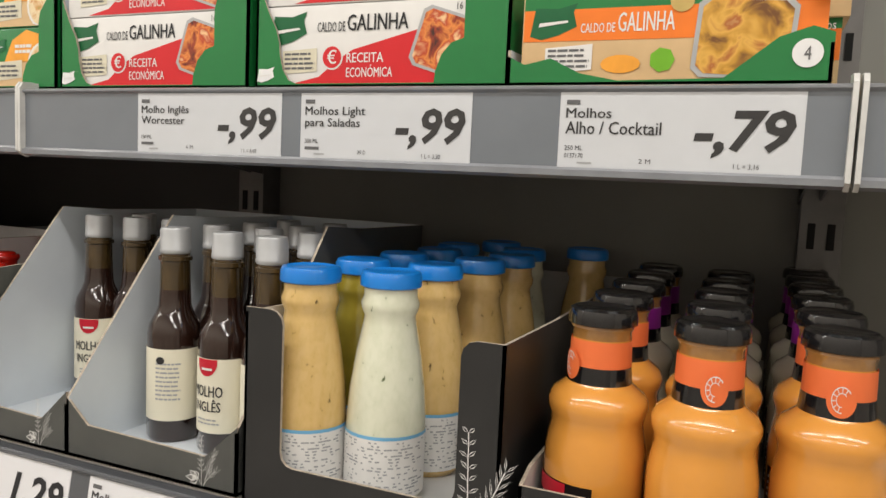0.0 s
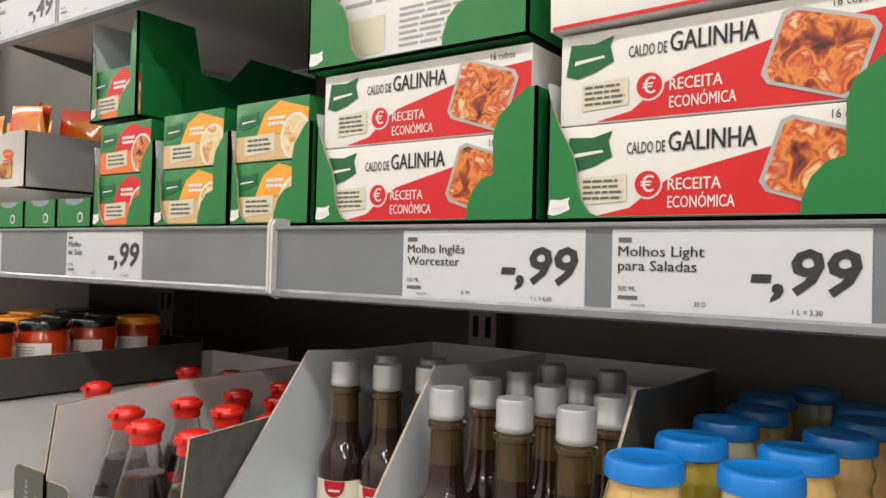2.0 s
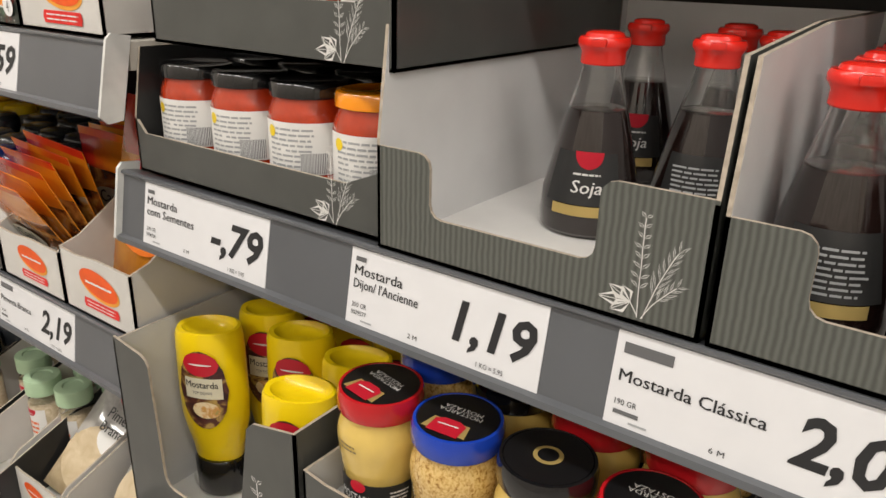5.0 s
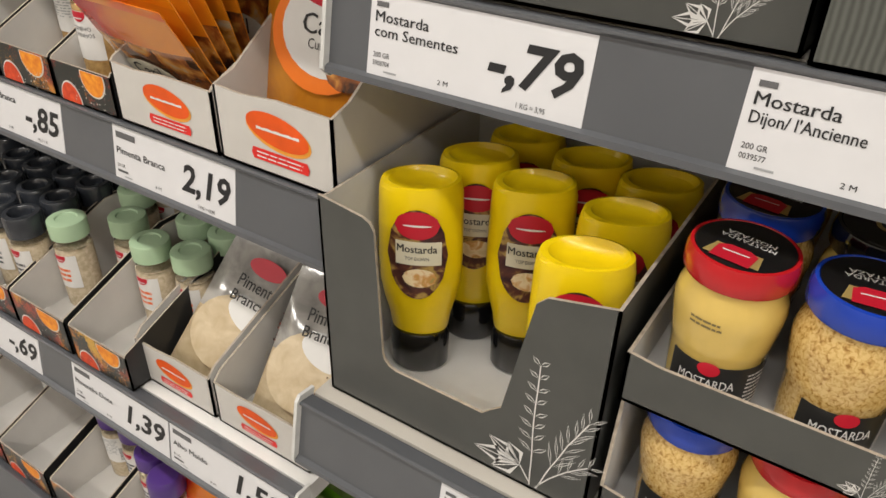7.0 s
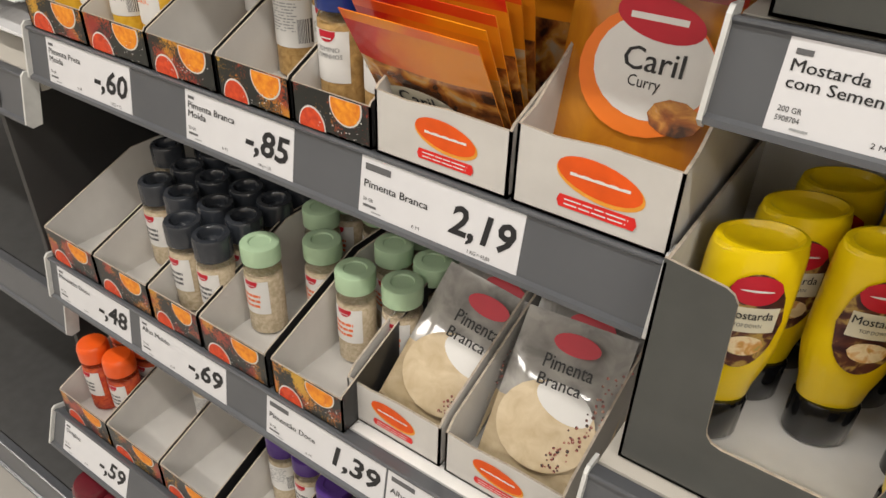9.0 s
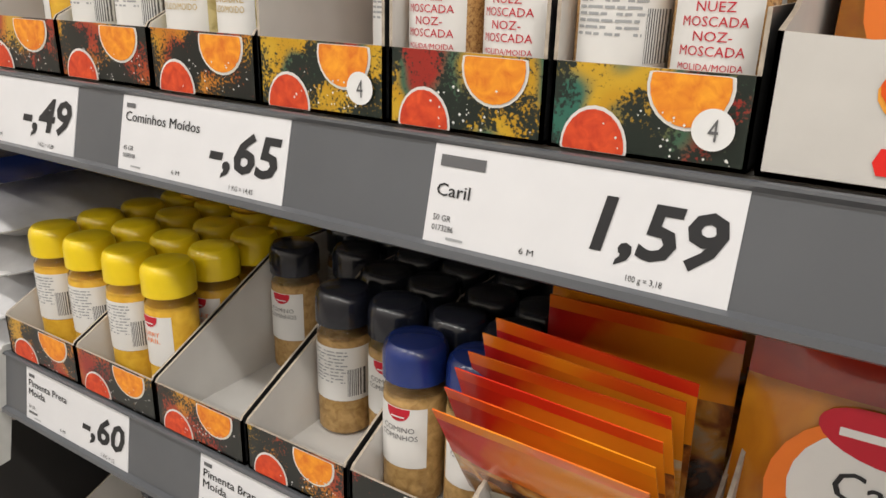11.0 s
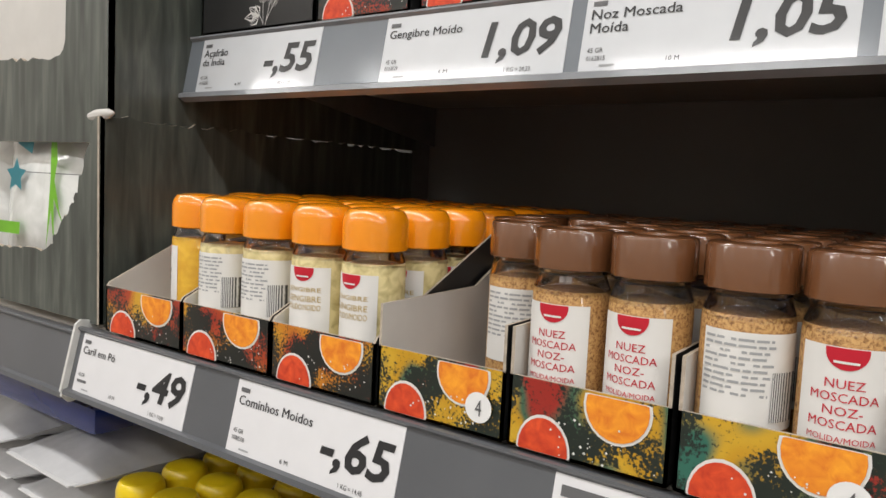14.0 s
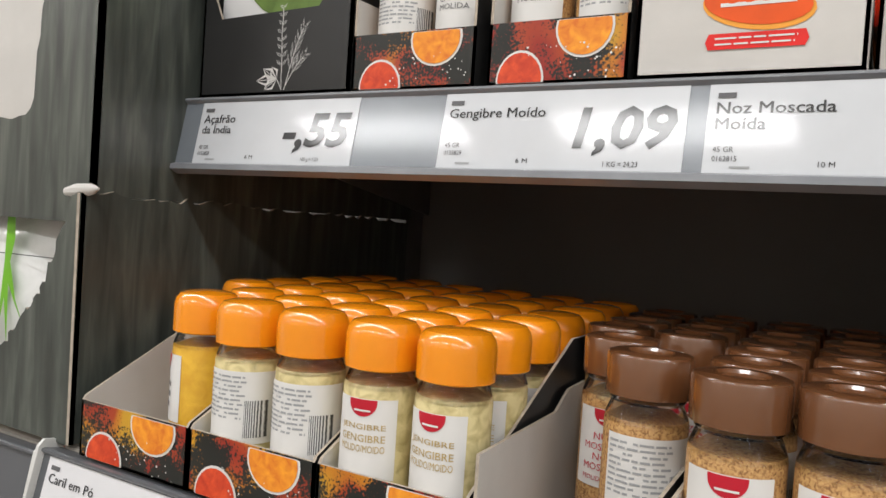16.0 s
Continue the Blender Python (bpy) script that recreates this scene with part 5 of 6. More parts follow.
for z, kinds in ((ZC, (MB, MR, MB, MR)), (ZC + 0.112, (MR, MB, MK, MR))):
    low = z == ZC
    c = carton("mustard_tray", "low dark grey tray of mustard jars", -1.072, -0.800, 0.418, z, 0.26, lambda w: [(0, 0), (w, 0), (w, 0.036), (w - 0.02, 0.033), (0.02, 0.033), (0, 0.036)],
               [(0, 0), (0.26, 0), (0.26, 0.108 if low else 0.036), (0.01, 0.108 if low else 0.036), (0, 0.036)], ("card_print", "card_grey_warm", "edge"), 0.036, "mustard trays")
    add_sprig(c, 0.13, -0.0006, 0.002, 0.030, 4)
    for r in range(3):
        for k in range(4):
            copy_thing(kinds[(k + r) % 4], pose(-1.032 + 0.0625 * k, 0.454 + 0.066 * r, z + 0.0025, 0, 0, -10 + 15 * (k % 2)))


# ---- stock cube boxes on the upper shelf ----
def leaf_logo(parent, x, z, w, h, y, name="brand_mark", colour="green_deep"):
    """Plain leaf-shaped brand patch with a pale stroke."""
    pts = [(x, z + 0.1 * h), (x + 0.25 * w, z), (x + 0.62 * w, z + 0.12 * h), (x + w, z + 0.35 * h), (x + 0.92 * w, z + 0.75 * h), (x + w, z + h), (x + 0.6 * w, z + 0.86 * h), (x + 0.1 * w, z + 0.9 * h)]
    part(name, decal(pts, y, colour), parent, "plain leaf-shaped brand patch")
    part("brand_stroke", decal([(x + 0.18 * w, z + 0.36 * h), (x + 0.82 * w, z + 0.47 * h), (x + 0.80 * w, z + 0.53 * h), (x + 0.20 * w, z + 0.47 * h)], y - 0.0003, "white"), parent)


def tray_photo(parent, cx, cz, r, y, photo, lo, right, turn=-18):
    def dish(q):
        out = []
        for px, pz in ((-1, -0.8), (-0.8, -1), (0.8, -1), (1, -0.8), (1, 0.8), (0.8, 1), (-0.8, 1), (-1, 0.8)):
            c, s = math.cos(radians(turn)), math.sin(radians(turn))
            x, z = px * q * 1.15, pz * q
            out.append((min(right, cx + x * c - z * s), max(lo, cz + x * s + z * c)))
        return out
    part("dish_rim", decal(dish(r), y, "silver"), parent)
    part("dish_photo", decal(dish(r * 0.9), y - 0.0003, photo), parent, "printed picture of a roast dish")


def economy_box():
    W, H, D = 0.196, 0.0605, 0.055
    b = thing("stock_cube_box", "white and red printed carton of chicken stock cubes", "stock cube box", "economy stock cube boxes")
    part("carton", slab(W, D, H, "white", 0.0012, (0, D / 2, 0)), b)
    x = -W / 2
    sw = [(x + fx * W, max(0.001, fz * H)) for fx, fz in ((0.13, 0), (0.25, 0.10), (0.33, 0.30), (0.40, 0.43), (0.55, 0.55), (0.70, 0.67), (0.80, 0.75), (0.998, 0.80), (0.998, 0))]
    part("red_sweep", decal(sw, -0.0003, "red_print"), b, "red printed sweep")
    leaf_logo(b, x + 0.02 * W, 0.50 * H, 0.17 * W, 0.42 * H, -0.0005)
    part("lettering", text("CALDO DE", 0.125 * W, 0.12 * H, "ink", 0.006), b, "", pose(x + 0.24 * W, -0.0006, 0.66 * H))
    part("lettering", text("GALINHA", 0.26 * W, 0.20 * H, "ink", 0.012), b, "", pose(x + 0.375 * W, -0.0006, 0.66 * H))
    part("claim_panel", decal([(x + 0.08 * W, 0.14 * H), (x + 0.24 * W, 0.17 * H), (x + 0.24 * W, 0.46 * H), (x + 0.08 * W, 0.43 * H)], -0.0006, "panel_cream"), b)
    part("claim_print", bars(x + 0.09 * W, 0.18 * H, x + 0.23 * W, 0.42 * H, 4, "ink_soft", -0.0009, 0.45, 3), b)
    part("euro_ring", decal(oval(x + 0.31 * W, 0.34 * H, 0.0095, 0.0095), -0.0006, "white"), b)
    part("euro_disc", decal(oval(x + 0.31 * W, 0.34 * H, 0.0082, 0.0082), -0.0009, "red_print"), b)
    part("euro_sign", text("€", 0.008, 0.0105, "white", 0.01), b, "", pose(x + 0.31 * W - 0.004, -0.0012, 0.34 * H - 0.005))
    part("lettering", text("RECEITA", 0.16 * W, 0.12 * H, "white", 0.006), b, "", pose(x + 0.375 * W, -0.0006, 0.27 * H))
    part("lettering", text("ECONÓMICA", 0.20 * W, 0.15 * H, "white", 0.006), b, "", pose(x + 0.375 * W, -0.0006, 0.09 * H))
    tray_photo(b, x + 0.795 * W, 0.47 * H, 0.37 * H, -0.0008, "food_photo", 0.001, x + 0.995 * W)
    part("lettering", text("16 cubos", 0.10 * W, 0.085 * H, "ink", 0.0), b, "", pose(x + 0.83 * W, -0.0006, 0.86 * H))
    return b


def golden_box():
    W, H, D = 0.188, 0.056, 0.055
    b = thing("stock_cube_box", "orange and beige printed carton of chicken stock cubes", "stock cube box", "orange stock cube boxes")
    part("carton", slab(W, D, H, "beige_print", 0.0012, (0, D / 2, 0)), b)
    x = -W / 2
    part("orange_band", decal(rect(x + 0.001, 0.48 * H, x + 0.999 * W, 0.85 * H), -0.0003, "orange_print"), b)
    part("green_band", decal(rect(x + 0.001, 0.85 * H, x + 0.999 * W, 0.995 * H), -0.0003, "green"), b)
    leaf_logo(b, x + 0.03 * W, 0.50 * H, 0.17 * W, 0.42 * H, -0.0005)
    part("lettering", text("CALDO DE", 0.12 * W, 0.11 * H, "white", 0.004), b, "", pose(x + 0.215 * W, -0.0006, 0.57 * H))
    part("lettering", text("GALINHA", 0.19 * W, 0.22 * H, "white", 0.006), b, "", pose(x + 0.345 * W, -0.0006, 0.57 * H))
    part("claim_panel", decal([(x + 0.09 * W, 0.10 * H), (x + 0.26 * W, 0.14 * H), (x + 0.26 * W, 0.44 * H), (x + 0.09 * W, 0.40 * H)], -0.0006, "white"), b)
    part("claim_print", bars(x + 0.10 * W, 0.15 * H, x + 0.25 * W, 0.40 * H, 4, "ink_soft", -0.0009, 0.45, 3), b)
    part("powder_print", decal(oval(x + 0.36 * W, 0.20 * H, 0.013, 0.006, 14), -0.0006, "amber_print"), b)
    part("herb_print", decal(oval(x + 0.50 * W, 0.24 * H, 0.008, 0.008, 7), -0.0006, "leaf_green"), b)
    part("seal", decal(oval(x + 0.555 * W, 0.90 * H, 0.0075, 0.0075, 16, -9, H - 0.0005), -0.0009, "gold"), b)
    tray_photo(b, x + 0.755 * W, 0.46 * H, 0.45 * H, -0.0008, "food_photo_gold", 0.001, x + 0.99 * W, -4)
    part("lettering", text("16 cubos", 0.12 * W, 0.11 * H, "white", 0.004), b, "", pose(x + 0.86 * W, -0.0009, 0.84 * H))
    return b


def small_box(colour, word, photo):
    W, H, D = 0.094, 0.0545, 0.05
    b = thing("stock_cube_box", "small green and %s printed carton of stock cubes" % word, "stock cube box", "small stock cube boxes")
    part("carton", slab(W, D, H, "green", 0.0012, (0, D / 2, 0)), b)
    x = -W / 2
    part("colour_field", decal([(x + 0.30 * W, 0.42 * H), (x + 0.998 * W, 0.42 * H), (x + 0.998 * W, 0.80 * H), (x + 0.62 * W, 0.97 * H), (x + 0.42 * W, 0.80 * H)], -0.0003, colour), b)
    part("lower_field", decal(rect(x + 0.001, 0.001, x + 0.998 * W, 0.44 * H), -0.0003, "beige_print" if colour != "red_print" else "coral"), b)
    leaf_logo(b, x + 0.04 * W, 0.55 * H, 0.30 * W, 0.28 * H, -0.0005)
    part("name_print", bars(x + 0.46 * W, 0.56 * H, x + 0.70 * W, 0.74 * H, 2, "white", -0.0006, 0.6, 3), b)
    part("claim_panel", decal([(x + 0.14 * W, 0.10 * H), (x + 0.56 * W, 0.16 * H), (x + 0.56 * W, 0.46 * H), (x + 0.14 * W, 0.42 * H)], -0.0006, "panel_cream"), b)
    part("claim_print", bars(x + 0.18 * W, 0.16 * H, x + 0.52 * W, 0.40 * H, 3, "ink_soft", -0.0009, 0.45, 3), b)
    part("bowl_rim", decal(oval(x + 0.84 * W, 0.36 * H, 0.019, 0.021, 20, 0.001, 9, -9, x + 0.995 * W), -0.0005, "white"), b)
    part("bowl_photo", decal(oval(x + 0.84 * W, 0.36 * H, 0.0165, 0.0185, 20, 0.001, 9, -9, x + 0.995 * W), -0.0008, photo), b)
    return b


EB, GB = economy_box(), golden_box()
SA, SR = small_box("amber_print", "orange", "soup_photo"), small_box("red_print", "red", "food_photo")
PROTOS += [EB, GB, SA, SR]
ZA, YA = 1.4095, 0.546
GREEN = ("green", "card_grey", "edge")


def swept_front(left, right, hl, hr):
    """Green tray front: side posts with a deep rounded bite between."""
    def build(w):
        pts = [(0, 0), (w, 0), (w, hr), (w - 0.25 * right, hr), (w - 0.9 * right, 0.80 * hr), (w - right, 0.68 * hr), (w - right, 0.034)]
        pts += [(w - right - 0.022 * math.sin(radians(a)), 0.003 + 0.031 * math.cos(radians(a))) for a in (25, 50, 75, 90)]
        pts += [(left + 0.016 - 0.016 * math.sin(radians(a)), 0.034 - 0.031 * math.cos(radians(a))) for a in (0, 25, 50, 75, 90)]
        return pts + [(0.85 * left, 0.5 * hl), (0.5 * left, 0.66 * hl), (0.18 * left, 0.84 * hl), (0, hl)]
    return build


def stock_tray(label, x0, x1, y, z, h, left, right, depth=0.30, notch=False):
    side = [(0, 0), (depth, 0), (depth, h), (0.0, h)] if not notch else [(0, 0), (depth, 0), (depth, h * 0.85), (0.15, h * 0.85), (0.12, h * 0.55), (0.08, h * 0.55), (0.07, h), (0, h)]
    c = carton("stock_tray", label, x0, x1, y, z, depth, swept_front(left, right, h * 0.97, h), side, GREEN, h, "green stock trays")
    leaf_logo(c, 0.002, 0.004, min(0.016, left * 1.2), 0.012, -0.0004, "corner_mark", "paper")
    return c


def fill_boxes(proto, x, y, z, n, rows, pitch):
    for r in range(rows):
        for k in range(n):
            copy_thing(proto, pose(x, y + 0.0035 + pitch * r, z + 0.0025 + k * (0.0612 if proto is EB else 0.0565 if proto is GB else 0.0552)))


for x0, x1, n, rows in ((-0.604, -0.396, 2, 4), (-0.388, -0.176, 2, 4)):
    stock_tray("green display tray of economy stock cube boxes", x0, x1, YA, ZA, 0.093, 0.022, 0.034)
    fill_boxes(EB, (x0 + x1) / 2, YA, ZA, n, rows, 0.062)
stock_tray("green display tray stacked on the economy boxes", -0.612, -0.402, YA - 0.004, ZA + 0.128, 0.10, 0.045, 0.050, 0.28)
b = thing("stock_cube_box", "white back of a stock cube carton with printed tables", "stock cube box", m=pose(-0.507, YA + 0.012, ZA + 0.134))
part("carton", slab(0.17, 0.05, 0.0605, "white", 0.0012, (0, 0.025, 0)), b)
part("script_line", bars(-0.078, 0.046, 0.06, 0.052, 1, "ink_pale", -0.0004, 0.5, 3), b)
part("tables", bars(-0.02, 0.006, 0.07, 0.040, 7, "ink_pale", -0.0004, 0.4, 3), b)
part("picture", decal(rect(-0.075, 0.006, -0.035, 0.036), -0.0004, "panel_cream"), b)
for k, (dx, dz, tilt) in enumerate(((-0.283, 0.128, 1.2), (-0.279, 0.158, 2.0), (-0.262, 0.190, 2.6))):
    b = thing("stock_cube_box", "stock cube carton lying upside down on the stack", "stock cube box", "economy boxes laid flat", pose(dx, YA - 0.004, ZA + dz, 0, -tilt, 0))
    part("carton", slab(0.204, 0.20, 0.0275, "white", 0.0012, (0, 0.10, 0)), b)
    part("lettering", text("GALINHA", 0.052, 0.012, "ink", 0.004), b, "", pose(0.058, -0.0005, 0.021, 0, 180, 0))
    part("lettering", text("CALDO DE", 0.028, 0.006, "ink", 0.0), b, "", pose(0.090, -0.0005, 0.021, 0, 180, 0))
    part("red_edge", decal(rect(-0.10, 0.0005, 0.10, 0.003), -0.0004, "red_print"), b)
    leaf_logo(b, 0.070, 0.016, 0.020, 0.009, -0.0004)

# orange boxes in a torn tray inside a brown carton
b = thing("brown_carton", "open tan corrugated carton standing on the shelf", "carton", m=pose(-0.176, YA + 0.004, ZA))
part("side_panel", sheet([(0.03, 0), (0.36, 0), (0.36, 0.24), (0.03, 0.24)], 0.004, ("card_tan", "card_tan", "edge"), "x", 0.004), b)
part("front_flap", sheet(rect(0, 0.05, 0.028, 0.24), 0.003, ("card_tan", "card_tan", "edge"), "y", 0.028), b)
part("top_panel", sheet(rect(0, 0.03, 0.2, 0.36), 0.004, "card_tan", "z", 0.24), b)
part("back_panel", sheet(rect(0, 0, 0.2, 0.24), 0.004, "card_tan", "y", 0.356), b)
c = carton("stock_tray", "torn low green tray under the orange stock boxes", -0.176, 0.024, YA - 0.002, ZA, 0.2,
           lambda w: [(0, 0), (w, 0), (w, 0.030), (w - 0.012, 0.034), (w - 0.03, 0.028), (w - 0.06, 0.004), (0.075, 0.003), (0.05, 0.008), (0.03, 0.018), (0.012, 0.014), (0, 0.02)],
           [(0, 0), (0.2, 0), (0.2, 0.03), (0, 0.024)], GREEN, None, "green stock trays")
part("sticker", decal(oval(0.186, 0.018, 0.0085, 0.0085), -0.0008, "paper"), c, "round white sticker")
part("sticker_mark", text("4", 0.004, 0.008, "ink_soft"), c, "", pose(0.184, -0.0012, 0.014))
copy_thing(GB, pose(-0.074, YA + 0.003, ZA + 0.003))
copy_thing(GB, pose(-0.058, YA + 0.062, ZA + 0.052))
copy_thing(GB, pose(-0.062, YA + 0.066, ZA - 0.0055 + 0.003))
b = thing("torn_flap", "torn green card flap hanging beside the stock boxes", "card", m=pose(0.012, YA - 0.006, ZA + 0.050))
part("flap", sheet([(0, 0), (0.03, 0.004), (0.03, 0.12), (0.004, 0.12)], 0.002, GREEN), b)

for x0, x1, kind in ((-0.944, -0.834, SR), (-0.831, -0.716, SA), (-0.713, -0.610, SA)):
    stock_tray("narrow green display tray of small stock cube boxes", x0, x1, YA, ZA, 0.088, 0.010, 0.022)
    fill_boxes(kind, (x0 + x1) / 2 - 0.002, YA, ZA, 2, 4, 0.056)
stock_tray("green display tray stacked on the small stock boxes", -0.955, -0.868, YA, ZA + 0.116, 0.112, 0.008, 0.012, 0.26, True)
copy_thing(SR, pose(-0.912, YA + 0.004, ZA + 0.119))


def dip_front(w):
    pts = [(0, 0), (w, 0), (w, 0.034)]
    for k in range(9):
        a = math.pi * k / 8
        pts.append((w / 2 + 0.30 * w * math.cos(a), 0.034 - 0.008 * math.sin(a)))
    return pts + [(0, 0.034)]


for x0, x1 in ((-1.256, -1.178), (-1.176, -1.098), (-1.096, -1.022), (-1.020, -0.947)):
    c = carton("stock_tray", "empty low green card tray with a dipped front", x0, x1, YA, ZA, 0.30, dip_front, [(0, 0), (0.30, 0), (0.30, 0.075), (0.02, 0.036), (0, 0.034)], GREEN, 0.075, "empty green trays")
    part("pot_print", decal(oval(0.052, 0.012, 0.006, 0.006, 10), -0.0005, "paper"), c, "small printed pot")
    part("pot_core", decal(oval(0.052, 0.012, 0.0042, 0.0042, 10), -0.0008, "green"), c)


# ---- spice maker's white cartons, sachets and pouches ----
def orange_mark(parent, x, z, w, y):
    """Plain orange oval with a red bar below, the maker's mark without lettering."""
    part("mark_glow", decal(oval(x, z - 0.03 * w, w * 0.5, w * 0.22, 24, turn=-8), y, "amber_print"), parent)
    part("mark_oval", decal(oval(x - 0.01 * w, z, w * 0.48, w * 0.20, 24, turn=-8), y - 0.0003, "orange_mark"), parent, "plain orange oval mark")
    pts = [(x + (-0.33 + 0.66 * k / 10) * w, z - 0.022 * w) for k in range(11)]
    pts += [(x + (0.33 - 0.66 * k / 22) * w, z + (0.014 if k % 5 < 3 else 0.006) * w) for k in range(23)]
    part("mark_stroke", decal(pts, y - 0.0006, "white"), parent)
    part("mark_bar", decal([(x - 0.42 * w, z - 0.42 * w), (x + 0.42 * w, z - 0.42 * w), (x + 0.45 * w, z - 0.35 * w), (x + 0.42 * w, z - 0.27 * w), (x - 0.42 * w, z - 0.27 * w), (x - 0.45 * w, z - 0.35 * w)], y - 0.0003, "red_mark"), parent, "plain red bar")
    part("bar_print", bars(x - 0.36 * w, z - 0.40 * w, x + 0.36 * w, z - 0.29 * w, 2, "white", y - 0.0006, 0.30, 3), parent)


M["sachet_top"] = blotch("sachet_crimp", [(0.3, (0.70, 0.03, 0.01)), (0.5, (0.85, 0.16, 0.01)), (0.62, (0.92, 0.32, 0.01))], 9, 1, 0.25, 0.7)
# red print darkened: shade under the shelf is part of this colour
M["sachet_red_shaded"] = blotch("red_bag_top_shaded", [(0.3, (0.28, 0.010, 0.008)), (0.6, (0.45, 0.03, 0.008))], 25, 3, 0.22, 0.8)
M["bag_top"] = blotch("foil_bag", [(0.3, (0.24, 0.23, 0.22)), (0.6, (0.46, 0.44, 0.41))], 40, 4, 0.15, 1.0)
M["orange_mark"] = mat("orange_mark", (0.82, 0.10, 0.006), 0.4)
M["red_mark"] = mat("red_mark", (0.70, 0.02, 0.015), 0.4)
WHITE = ("card_white", "card_white", "edge")


def maker_carton(x0, x1, y, z, hf, side, back=None, mark=0.055, mx=None, depth=0.3):
    w = x1 - x0
    c = carton("spice_tray", "white card display tray with an orange oval mark", x0, x1, y, z, depth, lambda w: [(0, 0), (w, 0), (w, hf), (w * 0.55, hf * 1.02), (0.25 * w, hf * 0.97), (0, hf)], side, WHITE, back, "white spice trays")
    orange_mark(c, mx if mx is not None else w * 0.55, hf * 0.62, mark, -0.0004)
    return c


def pouch(name, label, category, w, h, t, mats, group="", folds=0.0, cuts=(0.36, 0.80)):
    """Flat filled sachet with crimped ends; base centre at the origin, front toward -y."""
    nx, nz = 8, 14
    rnd = random.Random(int(w * 1e4 + h * 1e3))
    v, f, mi = [], [], []
    for s in (-1, 1):
        for j in range(nz + 1):
            for i in range(nx + 1):
                u, q = i / nx, j / nz
                qq = min(1.0, max(0.0, (q - 0.04) / 0.84))
                fat = (4 * u * (1 - u)) ** 0.7 * (4 * qq * (1 - qq)) ** 0.6
                v.append(((u - 0.5) * w, s * (t / 2 * fat + 0.0004) + folds * rnd.uniform(-1, 1) * (0.15 + fat), q * h))
    o = (nx + 1) * (nz + 1)
    for s in (0, 1):
        for j in range(nz):
            for i in range(nx):
                a = s * o + j * (nx + 1) + i
                q = (a, a + 1, a + nx + 2, a + nx + 1)
                f.append(q if s == 0 else q[::-1])
                z = j / nz
                mi.append(2 if z >= cuts[1] else 1 if z < cuts[0] else 0)
    for j in range(nz):
        for i in (0, nx):
            a = j * (nx + 1) + i
            f.append((a, a + nx + 1, o + a + nx + 1, o + a))
            mi.append(0)
    for i in range(nx):
        a = nz * (nx + 1) + i
        f.append((a, a + 1, o + a + 1, o + a))
        mi.append(2)
    p = thing(name, label, category, group)
    part("bag", mesh("bag", v, f, mats, mi, 50), p)
    return p


def front_print(p, pts, t, m, name, label=""):
    part(name, decal(pts, -t / 2 - 0.0012, m), p, label)


# curry sachets fanned in a white tray, third level
low = [(0, 0), (0.3, 0), (0.3, 0.06), (0.03, 0.06), (0, 0.05)]
maker_carton(-1.541, -1.422, 0.4425, 0.9605, 0.052, [(0, 0), (0.30, 0), (0.30, 0.13), (0.16, 0.12), (0.004, 0.056), (0, 0.052)], None, 0.056)
SC = pouch("curry_sachet", "small orange and red foil sachet of curry", "sachet", 0.118, 0.122, 0.008, ["sachet_print", "sachet_brown", "sachet_top"], "curry sachets", 0.0008, (0.58, 0.86))
front_print(SC, oval(-0.012, 0.046, 0.034, 0.014), 0.008, "cream", "name_panel", "pale oval name panel")
part("lettering", text("Caril", 0.034, 0.014, "ink", 0.004), SC, "", pose(-0.030, -0.0058, 0.042))
PROTOS.append(SC)
rnd = random.Random(11)
for k in range(12):
    y = 0.468 + 0.0065 * k if k < 6 else 0.460 + 0.0125 * k
    lean = 30 - 3.2 * k if k < 6 else 9 - k
    copy_thing(SC, pose((-1.500 if k < 6 else -1.492) + 0.003 * rnd.uniform(-1, 1), y + 0.02, 0.966 + (0.003 * k if k < 6 else 0.012), lean, 2 * rnd.uniform(-1, 1), (-3 if k < 6 else 4) + 2 * rnd.uniform(-1, 1)))

# large curry bag beside them
maker_carton(-1.418, -1.303, 0.4425, 0.9605, 0.060, [(0, 0), (0.30, 0), (0.30, 0.16), (0.10, 0.12), (0.02, 0.066), (0, 0.060)], None, 0.064)
BC = pouch("curry_bag", "orange and yellow plastic bag of curry powder", "bag", 0.112, 0.192, 0.026, ["sachet_curry_shaded", "sachet_curry_shaded", "sachet_red_shaded"], "curry bags", 0.0009, (0.3, 0.70))
front_print(BC, oval(0.008, 0.088, 0.046, 0.042), 0.026, "orange_print", "swirl", "orange printed swirl")
part("name_panel", decal(oval(0.012, 0.092, 0.040, 0.034), -0.0146, "white"), BC, "white oval name panel")
part("mark_oval", decal(oval(0.010, 0.122, 0.030, 0.013, turn=-8), -0.0150, "badge"), BC)
part("mark_stroke", decal(rect(-0.010, 0.1205, 0.028, 0.1245), -0.0153, "white"), BC)
part("lettering", text("Caril", 0.040, 0.015, "ink", 0.003), BC, "", pose(-0.008, -0.0153, 0.089))
part("lettering", text("Curry", 0.022, 0.010, "ink", 0.0), BC, "", pose(-0.002, -0.0153, 0.076))
part("food_print", decal(oval(0.034, 0.064, 0.018, 0.012, 10), -0.0150, "sachet_brown"), BC)
PROTOS.append(BC)
for k in range(2):
    copy_thing(BC, pose(-1.366, 0.490 + 0.026 * k, 0.9640, -14 + 2 * k, 0, 2))

